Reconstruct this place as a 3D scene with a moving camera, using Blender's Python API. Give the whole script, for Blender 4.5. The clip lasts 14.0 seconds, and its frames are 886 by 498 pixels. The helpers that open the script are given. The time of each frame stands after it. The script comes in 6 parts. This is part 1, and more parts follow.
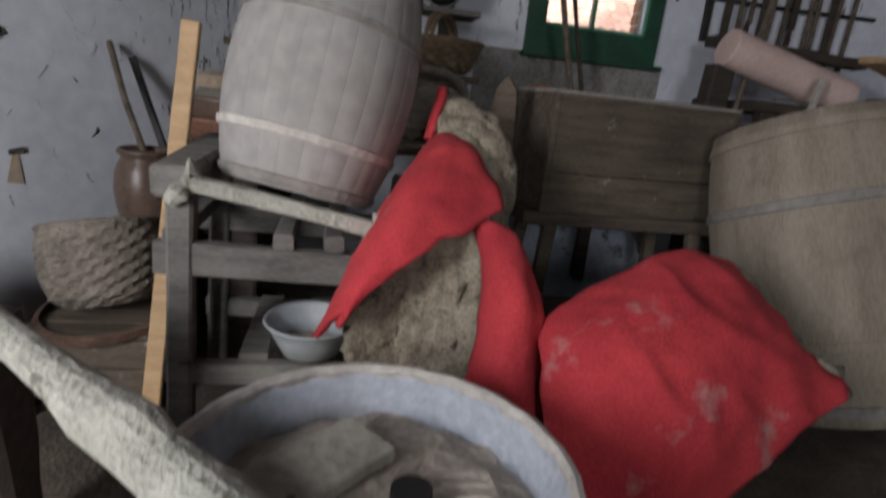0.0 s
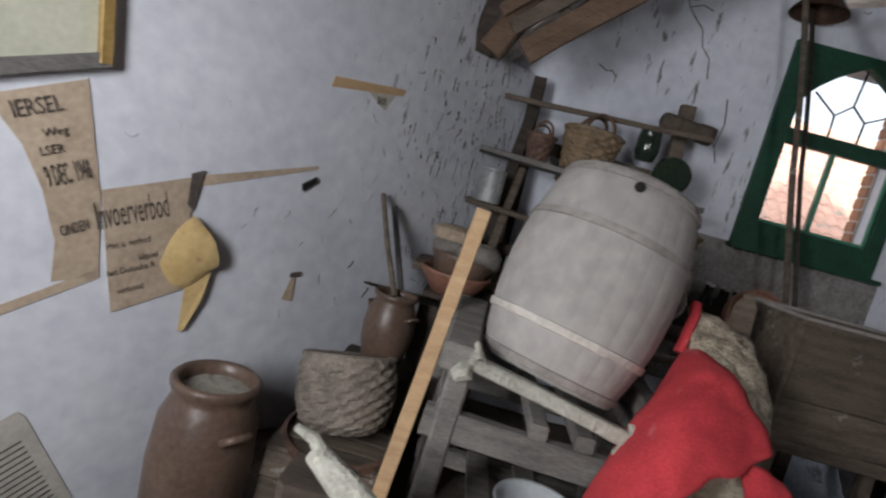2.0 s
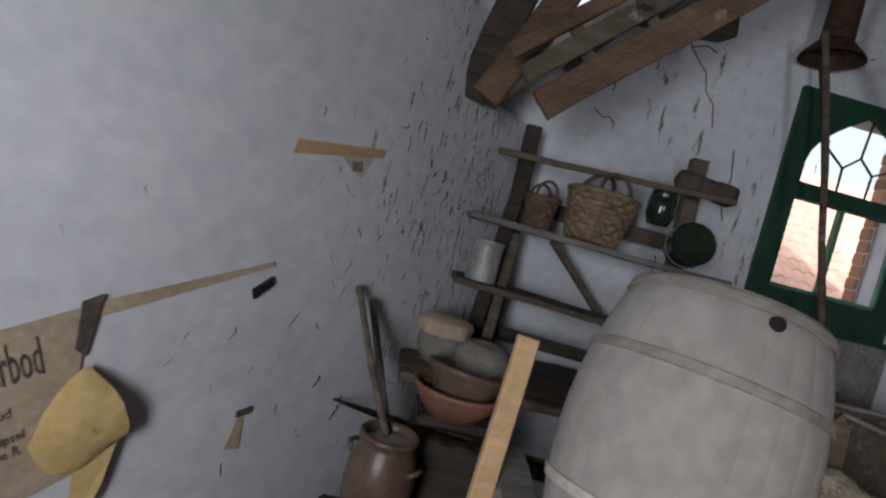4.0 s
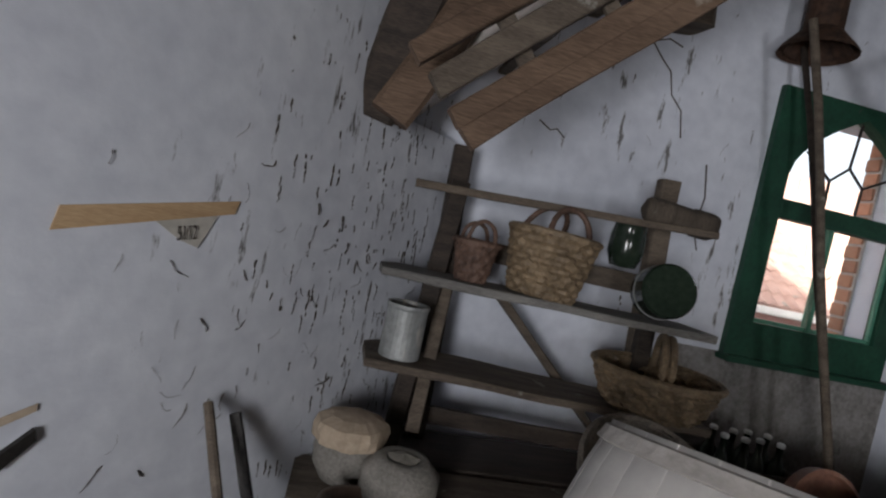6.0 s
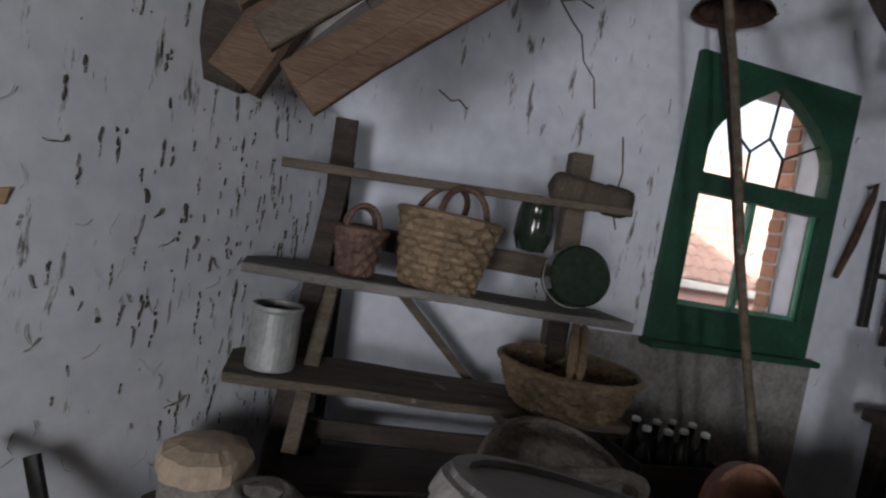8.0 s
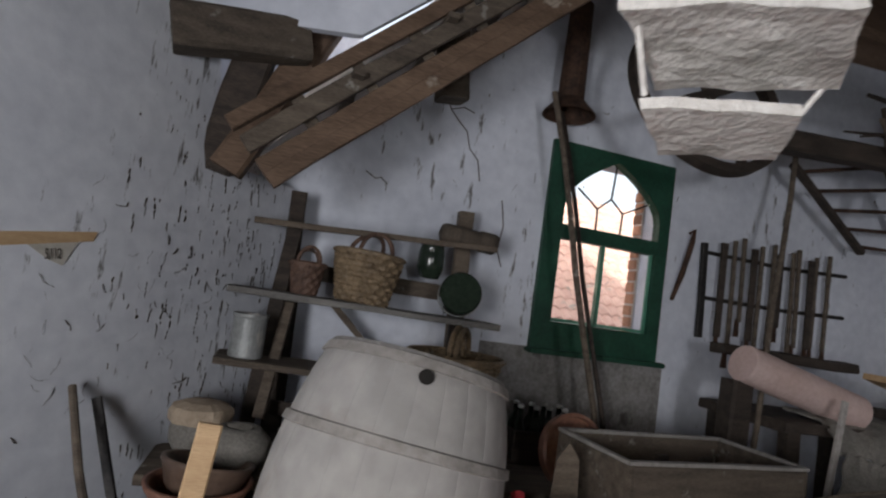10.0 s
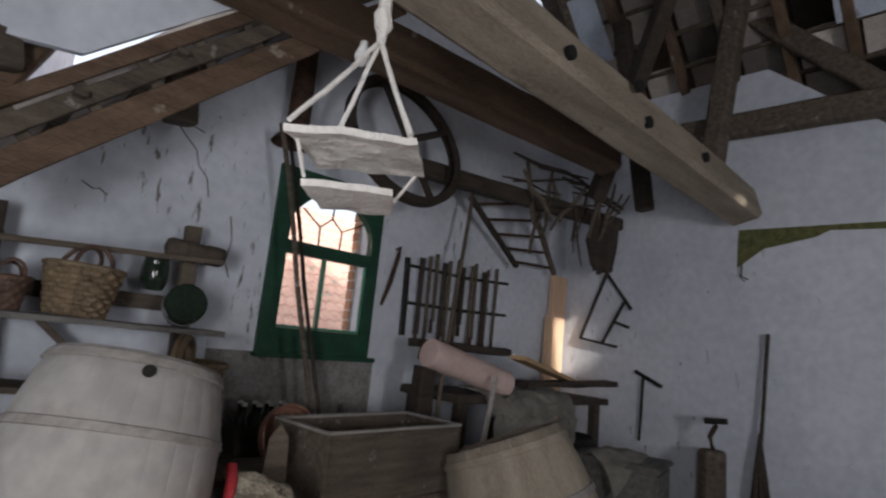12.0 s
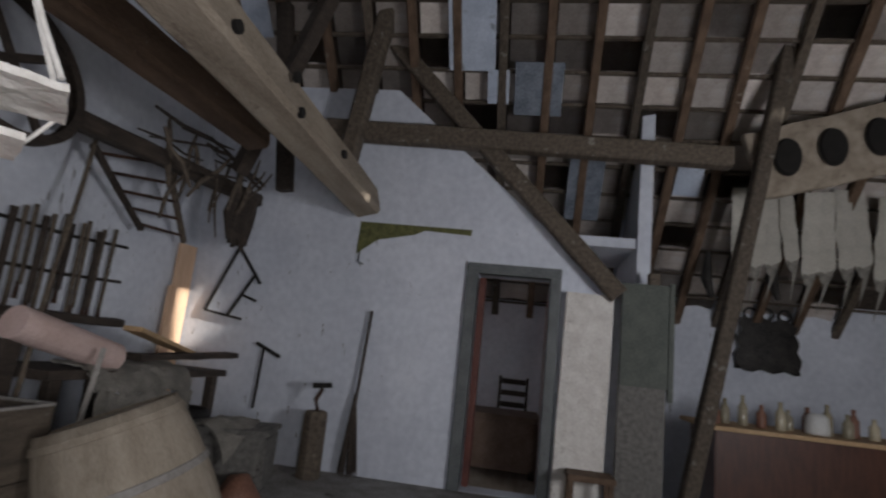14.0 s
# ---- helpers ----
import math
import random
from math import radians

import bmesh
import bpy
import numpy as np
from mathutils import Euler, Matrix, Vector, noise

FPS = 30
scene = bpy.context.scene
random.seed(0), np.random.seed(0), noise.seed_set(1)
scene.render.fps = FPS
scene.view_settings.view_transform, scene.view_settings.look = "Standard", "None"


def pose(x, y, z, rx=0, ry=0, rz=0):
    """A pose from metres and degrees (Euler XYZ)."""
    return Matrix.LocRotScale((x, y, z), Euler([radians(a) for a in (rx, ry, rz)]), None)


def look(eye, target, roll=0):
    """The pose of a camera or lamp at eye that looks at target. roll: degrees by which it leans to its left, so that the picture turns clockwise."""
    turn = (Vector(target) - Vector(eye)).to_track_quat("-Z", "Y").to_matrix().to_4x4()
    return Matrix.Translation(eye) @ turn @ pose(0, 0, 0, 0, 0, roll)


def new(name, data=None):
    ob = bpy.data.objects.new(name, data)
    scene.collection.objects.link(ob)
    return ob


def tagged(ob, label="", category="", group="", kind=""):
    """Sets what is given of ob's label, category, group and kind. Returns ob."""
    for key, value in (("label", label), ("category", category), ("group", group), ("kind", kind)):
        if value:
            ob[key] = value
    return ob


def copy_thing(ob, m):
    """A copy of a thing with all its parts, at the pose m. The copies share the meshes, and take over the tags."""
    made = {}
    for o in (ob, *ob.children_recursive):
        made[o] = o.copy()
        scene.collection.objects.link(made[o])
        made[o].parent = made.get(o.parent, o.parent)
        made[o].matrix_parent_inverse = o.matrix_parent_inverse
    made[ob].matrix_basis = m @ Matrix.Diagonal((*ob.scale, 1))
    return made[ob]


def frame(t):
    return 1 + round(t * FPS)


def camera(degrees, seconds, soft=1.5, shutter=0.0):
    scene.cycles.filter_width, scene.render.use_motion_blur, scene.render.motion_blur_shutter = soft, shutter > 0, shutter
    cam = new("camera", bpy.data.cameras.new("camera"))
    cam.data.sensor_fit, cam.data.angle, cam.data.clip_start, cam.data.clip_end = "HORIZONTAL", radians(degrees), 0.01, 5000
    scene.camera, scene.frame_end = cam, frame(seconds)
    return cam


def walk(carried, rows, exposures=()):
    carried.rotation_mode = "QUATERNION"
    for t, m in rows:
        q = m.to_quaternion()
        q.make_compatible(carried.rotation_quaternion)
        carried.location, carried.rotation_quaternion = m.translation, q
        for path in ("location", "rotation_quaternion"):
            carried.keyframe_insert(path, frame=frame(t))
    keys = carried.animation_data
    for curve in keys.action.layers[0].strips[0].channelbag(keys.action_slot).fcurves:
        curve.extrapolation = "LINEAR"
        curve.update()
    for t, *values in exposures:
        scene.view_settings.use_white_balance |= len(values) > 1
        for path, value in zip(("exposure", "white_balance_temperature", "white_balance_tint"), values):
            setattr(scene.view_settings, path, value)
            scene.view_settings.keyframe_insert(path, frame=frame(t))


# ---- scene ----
cam = camera(78.0, 14.0, soft=2.2, shutter=0.3)
PATH = [
    (0, (-1.107, 0.386, 1.182), (-0.730, 2.273, 0.637), 6.3),
    (0.5, (-1.175, 0.401, 1.442), (-0.750, 2.337, 1.179), 8.1),
    (1, (-1.315, 0.419, 1.550), (-0.947, 2.379, 1.398), 10.4),
    (1.5, (-1.436, 0.414, 1.498), (-1.330, 2.406, 1.361), 11.6),
    (2, (-1.662, 0.347, 1.388), (-1.729, 2.332, 1.147), 15.4),
    (2.5, (-1.864, 0.435, 1.318), (-1.941, 2.417, 1.063), 17.0),
    (3, (-2.034, 0.667, 1.383), (-1.955, 2.651, 1.145), 15.7),
    (3.5, (-2.106, 0.833, 1.456), (-1.957, 2.820, 1.277), 15.1),
    (4, (-2.042, 1.008, 1.578), (-1.853, 2.996, 1.464), 14.5),
    (6.5, (-1.777, 1.772, 1.840), (-1.420, 3.738, 1.747), 12.0),
    (7, (-1.665, 1.875, 1.849), (-1.293, 3.836, 1.733), 12.0),
    (7.5, (-1.578, 1.885, 1.859), (-1.162, 3.838, 1.742), 11.0),
    (8, (-1.575, 1.844, 1.859), (-1.066, 3.776, 1.754), 10.2),
    (10.5, (-1.523, 0.737, 1.699), (-0.911, 2.628, 1.929), 7.5),
    (11, (-1.547, 0.618, 1.701), (-0.707, 2.414, 1.966), 6.6),
    (11.5, (-1.600, 0.528, 1.700), (-0.459, 2.142, 2.003), 6.6),
    (12, (-1.660, 0.470, 1.701), (-0.319, 1.918, 2.025), 5.8),
    (12.5, (-1.716, 0.440, 1.693), (-0.159, 1.645, 2.046), 6.2),
    (13, (-1.754, 0.429, 1.689), (-0.023, 1.362, 2.051), 6.3),
    (13.5, (-1.796, 0.428, 1.689), (0.060, 1.084, 2.041), 6.3),
    (14, (-1.834, 0.438, 1.685), (0.107, 0.752, 2.054), 6.1),
]
walk(cam, [(t, look(eye, target, roll)) for t, eye, target, roll in PATH],
     [(0, 1.15), (0.5, 1.15), (1, 1.2), (1.5, 1.3), (2.5, 1.0), (3, 0.9), (4, 0.8), (7, 1.3), (8, 1.2), (10.5, 1.0), (11, 0.95), (12, 0.9), (13, 0.95), (14, 1.0)])

# ---- light ----
world = bpy.data.worlds.new("sky")
scene.world = world
world.use_nodes = True
wn = world.node_tree
sky = wn.nodes.new("ShaderNodeTexSky")
sky.sky_type, sky.sun_disc, sky.sun_elevation, sky.sun_rotation = "NISHITA", False, radians(25), radians(195)
sky.dust_density, sky.air_density = 6.0, 1.0
wn.nodes["Background"].inputs[1].default_value = 0.15
haze = wn.nodes.new("ShaderNodeHueSaturation")
haze.inputs["Saturation"].default_value, haze.inputs["Value"].default_value = 0.4, 1.5
wn.links.new(sky.outputs[0], haze.inputs["Color"])
wn.links.new(haze.outputs[0], wn.nodes["Background"].inputs[0])


def lamp(name, kind, m, energy, colour, **more):
    data = bpy.data.lights.new(name, kind)
    data.energy, data.color = energy, colour
    if kind == "AREA":
        data.shape, data.size, data.size_y = "RECTANGLE", more["w"], more["h"]
    else:
        data.angle = radians(more["angle"])
    ob = new(name, data)
    ob.matrix_world = m
    return ob


lamp("sun", "SUN", look((-4, -6, 8.3), (0, 9, 1)), 3.2, (1, 0.95, 0.88), angle=1.0)
# added fill lamps: behind the walker for a torch, in far room, in workshop
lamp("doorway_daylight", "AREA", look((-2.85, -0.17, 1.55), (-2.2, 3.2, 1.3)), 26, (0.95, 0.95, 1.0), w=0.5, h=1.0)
lamp("far_room_daylight", "AREA", look((5.0, 3.9, 2.0), (5.0, 0, 1.4)), 1.3, (0.85, 0.92, 1.0), w=0.8, h=0.9)
lamp("workshop_daylight", "AREA", look((-1.24, -2.3, 2.0), (3.3, -0.4, 4.3)), 66, (0.95, 0.95, 1.0), w=1.3, h=1.0)


# ---- materials ----
def mat(name, c1, c2, scale=6.0, rough=0.85, bump=0.25, stretch=(1, 1, 1), metal=0.0, grain=45.0,
        spot=None, spot_scale=3.0, spot_at=0.62, spot_soft=0.05, spot_stretch=(1, 1, 1), vary=0.0, wave=None):
    m = bpy.data.materials.new(name)
    m.use_nodes = True
    n, l = m.node_tree.nodes, m.node_tree.links
    b = n["Principled BSDF"]
    co = n.new("ShaderNodeTexCoord")
    mp = n.new("ShaderNodeMapping")
    mp.inputs["Scale"].default_value = stretch
    l.new(co.outputs["Object"], mp.inputs[0])
    big = n.new("ShaderNodeTexNoise")
    big.inputs["Scale"].default_value, big.inputs["Detail"].default_value = scale, 6
    l.new(mp.outputs[0], big.inputs["Vector"])
    fine = n.new("ShaderNodeTexNoise")
    fine.inputs["Scale"].default_value, fine.inputs["Detail"].default_value = grain, 4
    l.new(mp.outputs[0], fine.inputs["Vector"])
    mixv = n.new("ShaderNodeMath")
    mixv.operation = "MULTIPLY_ADD"
    mixv.inputs[1].default_value = 0.45
    l.new(fine.outputs[0], mixv.inputs[0])
    half = n.new("ShaderNodeMath")
    half.operation = "MULTIPLY"
    half.inputs[1].default_value = 0.55
    l.new(big.outputs[0], half.inputs[0])
    l.new(half.outputs[0], mixv.inputs[2])
    ramp = n.new("ShaderNodeValToRGB")
    ramp.color_ramp.elements[0].position, ramp.color_ramp.elements[1].position = 0.36, 0.66
    ramp.color_ramp.elements[0].color, ramp.color_ramp.elements[1].color = (*c1, 1), (*c2, 1)
    l.new(mixv.outputs[0], ramp.inputs[0])
    col = ramp.outputs[0]
    if spot:
        smp = n.new("ShaderNodeMapping")
        smp.inputs["Scale"].default_value = spot_stretch
        l.new(co.outputs["Object"], smp.inputs[0])
        sn = n.new("ShaderNodeTexNoise")
        sn.inputs["Scale"].default_value, sn.inputs["Detail"].default_value, sn.inputs["Roughness"].default_value = spot_scale, 5, 0.62
        l.new(smp.outputs[0], sn.inputs["Vector"])
        sr = n.new("ShaderNodeMapRange")
        sr.inputs[1].default_value, sr.inputs[2].default_value = spot_at, spot_at + spot_soft
        l.new(sn.outputs[0], sr.inputs[0])
        mx = n.new("ShaderNodeMixRGB")
        mx.inputs[2].default_value = (*spot, 1)
        l.new(sr.outputs[0], mx.inputs[0])
        l.new(col, mx.inputs[1])
        col = mx.outputs[0]
    if vary:
        info = n.new("ShaderNodeObjectInfo")
        hs = n.new("ShaderNodeHueSaturation")
        vr = n.new("ShaderNodeMapRange")
        vr.inputs[3].default_value, vr.inputs[4].default_value = 1 - vary, 1 + vary
        l.new(info.outputs["Random"], vr.inputs[0])
        l.new(vr.outputs[0], hs.inputs["Value"])
        l.new(col, hs.inputs["Color"])
        col = hs.outputs[0]
    l.new(col, b.inputs["Base Color"])
    b.inputs["Roughness"].default_value, b.inputs["Metallic"].default_value = rough, metal
    bp = n.new("ShaderNodeBump")
    bp.inputs["Strength"].default_value, bp.inputs["Distance"].default_value = bump, 0.02
    l.new(mixv.outputs[0], bp.inputs["Height"])
    l.new(bp.outputs[0], b.inputs["Normal"])
    return m


def plaster(name, tint, streak, dirt_at=0.60, mark_at=0.655, gather=0.0):
    """Old limewash: cloudy tint, hairline grime, long dark drips."""
    m = mat(name, tint[0], tint[1], 1.6, 0.9, 0.35, grain=14, spot=streak, spot_scale=7.0, spot_at=mark_at, spot_soft=0.03, spot_stretch=(1.5, 1.5, 0.75))
    n, l = m.node_tree.nodes, m.node_tree.links
    b = n["Principled BSDF"]
    src = b.inputs["Base Color"].links[0].from_socket
    co = n.new("ShaderNodeTexCoord")
    mp = n.new("ShaderNodeMapping")
    mp.inputs["Scale"].default_value = (13, 13, 2.6)
    l.new(co.outputs["Object"], mp.inputs[0])
    a = n.new("ShaderNodeTexNoise")
    a.inputs["Scale"].default_value, a.inputs["Detail"].default_value, a.inputs["Roughness"].default_value = 1.6, 7, 0.68
    l.new(mp.outputs[0], a.inputs["Vector"])
    c = n.new("ShaderNodeTexNoise")
    c.inputs["Scale"].default_value, c.inputs["Detail"].default_value = 0.8, 3
    l.new(co.outputs["Object"], c.inputs["Vector"])
    add = n.new("ShaderNodeMath")
    add.operation = "MULTIPLY_ADD"
    add.inputs[1].default_value, add.inputs[2].default_value = 0.55, -0.27
    l.new(c.outputs[0], add.inputs[0])
    s = n.new("ShaderNodeMath")
    l.new(a.outputs[0], s.inputs[0])
    l.new(add.outputs[0], s.inputs[1])
    out = s.outputs[0]
    if gather:
        sep = n.new("ShaderNodeSeparateXYZ")
        l.new(co.outputs["Object"], sep.inputs[0])
        near = n.new("ShaderNodeMapRange")
        near.inputs[1].default_value, near.inputs[2].default_value, near.inputs[4].default_value = -2.0, -0.5, gather
        l.new(sep.outputs[0], near.inputs[0])
        more = n.new("ShaderNodeMath")
        l.new(out, more.inputs[0])
        l.new(near.outputs[0], more.inputs[1])
        out = more.outputs[0]
    r = n.new("ShaderNodeMapRange")
    r.inputs[1].default_value, r.inputs[2].default_value, r.inputs[4].default_value = dirt_at, dirt_at + 0.06, 0.88
    l.new(out, r.inputs[0])
    mx = n.new("ShaderNodeMixRGB")
    mx.inputs[2].default_value = (0.10, 0.09, 0.08, 1)
    l.new(r.outputs[0], mx.inputs[0])
    l.new(src, mx.inputs[1])
    l.new(mx.outputs[0], b.inputs["Base Color"])
    return m


M = {}
M["limewash"] = plaster("limewash", ((0.58, 0.61, 0.68), (0.76, 0.79, 0.86)), (0.13, 0.12, 0.11), 0.69, 0.72)
M["limewash_mouldy"] = plaster("limewash_mouldy", ((0.55, 0.57, 0.62), (0.74, 0.76, 0.80)), (0.11, 0.10, 0.085), 0.74, 0.77, 0.15)
M["grey_render"] = mat("grey_render", (0.16, 0.15, 0.14), (0.34, 0.33, 0.32), 5, 0.95, 0.5, spot=(0.09, 0.08, 0.07), spot_scale=4, spot_stretch=(1, 1, 0.6))
M["dirt_floor"] = mat("dirt_floor", (0.045, 0.036, 0.028), (0.13, 0.105, 0.08), 5, 0.97, 0.9, grain=60, spot=(0.24, 0.21, 0.17), spot_scale=14, spot_at=0.66)
M["old_wood"] = mat("old_wood", (0.055, 0.042, 0.032), (0.17, 0.135, 0.10), 4, 0.85, 0.5, stretch=(1, 7, 7), spot=(0.26, 0.24, 0.21), spot_scale=9, spot_at=0.64, vary=0.25)
M["dark_wood"] = mat("dark_wood", (0.022, 0.017, 0.013), (0.075, 0.055, 0.042), 5, 0.8, 0.5, stretch=(1, 6, 6), vary=0.2)
M["grey_wood"] = mat("grey_wood", (0.10, 0.095, 0.088), (0.24, 0.23, 0.21), 4, 0.88, 0.45, stretch=(1, 6, 6), spot=(0.06, 0.05, 0.045), spot_scale=6, spot_at=0.66, vary=0.15)
M["fresh_wood"] = mat("fresh_wood", (0.42, 0.27, 0.14), (0.60, 0.42, 0.24), 4, 0.7, 0.3, stretch=(1, 8, 8), spot=(0.22, 0.12, 0.06), spot_scale=5, spot_at=0.68)
M["beam_wood"] = mat("beam_wood", (0.20, 0.16, 0.12), (0.44, 0.37, 0.29), 2.2, 0.85, 0.7, stretch=(0.6, 4, 4), spot=(0.08, 0.05, 0.035), spot_scale=5, spot_at=0.63, spot_soft=0.12)
M["brown_beam"] = mat("brown_beam", (0.07, 0.042, 0.025), (0.20, 0.13, 0.085), 2.5, 0.82, 0.6, stretch=(0.6, 4, 4), spot=(0.30, 0.25, 0.2), spot_scale=6, spot_at=0.66)
M["barrel_dust"] = mat("barrel_dust", (0.26, 0.25, 0.24), (0.38, 0.365, 0.345), 2.2, 0.95, 0.12, stretch=(1, 1, 1), grain=18, spot=(0.20, 0.16, 0.13), spot_scale=3.5, spot_at=0.6, spot_soft=0.25, vary=0.012)
M["barrel_tan"] = mat("barrel_tan", (0.24, 0.20, 0.155), (0.40, 0.345, 0.275), 3, 0.95, 0.3, stretch=(3, 3, 0.6), spot=(0.14, 0.11, 0.08), spot_scale=3, spot_at=0.6, spot_soft=0.25, vary=0.03)
M["hoop_pale"] = mat("hoop_pale", (0.36, 0.33, 0.30), (0.58, 0.55, 0.51), 9, 0.9, 0.5)
M["hoop_dull"] = mat("hoop_dull", (0.20, 0.185, 0.17), (0.33, 0.31, 0.29), 9, 0.9, 0.4)
# near-black: the shade inside holes, put into the colour
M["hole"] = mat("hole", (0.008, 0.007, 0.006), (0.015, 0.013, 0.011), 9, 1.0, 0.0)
M["rust"] = mat("rust", (0.035, 0.022, 0.016), (0.13, 0.07, 0.045), 8, 0.75, 0.5, metal=0.4)
M["iron"] = mat("iron", (0.018, 0.017, 0.017), (0.06, 0.055, 0.05), 9, 0.6, 0.4, metal=0.6)
M["stoneware"] = mat("stoneware", (0.085, 0.055, 0.04), (0.17, 0.115, 0.085), 4, 0.38, 0.15, spot=(0.30, 0.27, 0.24), spot_scale=5, spot_at=0.64, spot_soft=0.15)
M["dust_lid"] = mat("dust_lid", (0.25, 0.235, 0.20), (0.43, 0.40, 0.34), 9, 0.97, 0.6, spot=(0.12, 0.10, 0.08), spot_scale=11, spot_at=0.66)
M["redware"] = mat("redware", (0.16, 0.07, 0.045), (0.30, 0.15, 0.10), 5, 0.55, 0.2, spot=(0.34, 0.30, 0.26), spot_scale=6, spot_at=0.64, spot_soft=0.12)
M["wicker"] = mat("wicker", (0.12, 0.085, 0.05), (0.29, 0.21, 0.125), 14, 0.62, 0.5, grain=80, spot=(0.42, 0.38, 0.32), spot_scale=8, spot_at=0.66, spot_soft=0.1)
M["wicker_grey"] = mat("wicker_grey", (0.13, 0.11, 0.09), (0.31, 0.27, 0.22), 14, 0.85, 0.5, grain=80)
M["wicker_dark"] = mat("wicker_dark", (0.06, 0.035, 0.025), (0.17, 0.10, 0.07), 14, 0.7, 0.5, grain=80)
M["red_felt"] = mat("red_felt", (0.34, 0.022, 0.032), (0.58, 0.05, 0.06), 5, 0.95, 0.35, grain=120, spot=(0.46, 0.27, 0.25), spot_scale=5.5, spot_at=0.60, spot_soft=0.16)
M["fleece"] = mat("fleece", (0.14, 0.12, 0.09), (0.40, 0.35, 0.27), 22, 1.0, 1.0, grain=90, spot=(0.07, 0.055, 0.04), spot_scale=11, spot_at=0.62)
M["green_paint"] = mat("green_paint", (0.008, 0.045, 0.026), (0.016, 0.085, 0.048), 6, 0.55, 0.25, spot=(0.05, 0.06, 0.05), spot_scale=12, spot_at=0.68)
M["green_light"] = mat("green_light", (0.05, 0.20, 0.13), (0.10, 0.30, 0.20), 6, 0.5, 0.2)
M["paper"] = mat("paper", (0.36, 0.28, 0.20), (0.52, 0.42, 0.31), 5, 0.9, 0.3, spot=(0.26, 0.18, 0.11), spot_scale=6, spot_at=0.63, spot_soft=0.12)
M["paper_yellow"] = mat("paper_yellow", (0.48, 0.33, 0.13), (0.62, 0.46, 0.22), 6, 0.85, 0.3, spot=(0.28, 0.18, 0.08), spot_scale=9, spot_at=0.66)
M["newsprint"] = mat("newsprint", (0.40, 0.38, 0.33), (0.54, 0.51, 0.45), 6, 0.9, 0.2)
M["ink"] = mat("ink", (0.05, 0.04, 0.035), (0.12, 0.10, 0.085), 30, 0.9, 0.0)
M["mould"] = mat("mould", (0.05, 0.043, 0.035), (0.14, 0.12, 0.10), 40, 0.95, 0.3)
M["gilt"] = mat("gilt", (0.30, 0.19, 0.06), (0.55, 0.38, 0.14), 8, 0.45, 0.2, metal=0.4)
M["print_card"] = mat("print_card", (0.42, 0.43, 0.33), (0.55, 0.55, 0.44), 4, 0.6, 0.1)
M["cobweb_white"] = mat("cobweb_white", (0.66, 0.62, 0.57), (0.86, 0.83, 0.78), 10, 0.97, 0.6, spot=(0.34, 0.30, 0.26), spot_scale=7, spot_at=0.62, spot_soft=0.15)
M["dust_pale"] = mat("dust_pale", (0.27, 0.27, 0.23), (0.48, 0.48, 0.42), 14, 1.0, 1.0, grain=70, spot=(0.16, 0.15, 0.12), spot_scale=8, spot_at=0.64)
M["tub_inside"] = mat("tub_inside", (0.34, 0.37, 0.42), (0.56, 0.60, 0.66), 6, 0.8, 0.3, spot=(0.16, 0.14, 0.12), spot_scale=6, spot_at=0.60, spot_soft=0.08)
M["grain_dust"] = mat("grain_dust", (0.34, 0.29, 0.24), (0.60, 0.53, 0.46), 16, 0.97, 0.8, spot=(0.12, 0.09, 0.07), spot_scale=10, spot_at=0.64)
M["zinc"] = mat("zinc", (0.24, 0.25, 0.24), (0.42, 0.43, 0.42), 6, 0.55, 0.2, metal=0.35, spot=(0.5, 0.48, 0.44), spot_scale=6, spot_at=0.6, spot_stretch=(2, 2, 0.5))
M["bowl_plastic"] = mat("bowl_plastic", (0.42, 0.47, 0.50), (0.56, 0.60, 0.62), 5, 0.35, 0.05)
M["pink_paper"] = mat("pink_paper", (0.58, 0.42, 0.37), (0.72, 0.56, 0.52), 5, 0.85, 0.2, spot=(0.35, 0.2, 0.15), spot_scale=5, spot_at=0.66)
# warm sun glow put into the base colour
M["corner_board"] = mat("corner_board", (0.62, 0.40, 0.25), (0.80, 0.57, 0.40), 3, 0.75, 0.2, stretch=(5, 5, 1))
M["sack"] = mat("sack", (0.15, 0.14, 0.12), (0.30, 0.28, 0.25), 8, 0.95, 0.5, grain=100)
M["sheet_blue"] = mat("sheet_blue", (0.30, 0.35, 0.42), (0.50, 0.55, 0.62), 7, 0.7, 0.5, spot=(0.14, 0.14, 0.15), spot_scale=6, spot_at=0.6)
M["tile_inside"] = mat("tile_inside", (0.46, 0.40, 0.36), (0.66, 0.61, 0.56), 5, 0.9, 0.4, spot=(0.62, 0.62, 0.64), spot_scale=3, spot_at=0.58, spot_soft=0.2, vary=0.3)
M["roof_tile"] = mat("roof_tile", (0.36, 0.22, 0.18), (0.48, 0.33, 0.28), 6, 0.85, 0.4, spot=(0.25, 0.23, 0.2), spot_scale=4, spot_at=0.6, vary=0.3)
M["blue_sheet"] = mat("blue_sheet", (0.42, 0.48, 0.58), (0.62, 0.68, 0.78), 4, 0.6, 0.2, spot=(0.2, 0.22, 0.26), spot_scale=5, spot_at=0.62, spot_soft=0.1)
M["slate"] = mat("slate", (0.10, 0.12, 0.15), (0.26, 0.29, 0.34), 7, 0.6, 0.3)
M["brick"] = mat("brick", (0.42, 0.21, 0.13), (0.58, 0.33, 0.22), 6, 0.9, 0.4, vary=0.25)
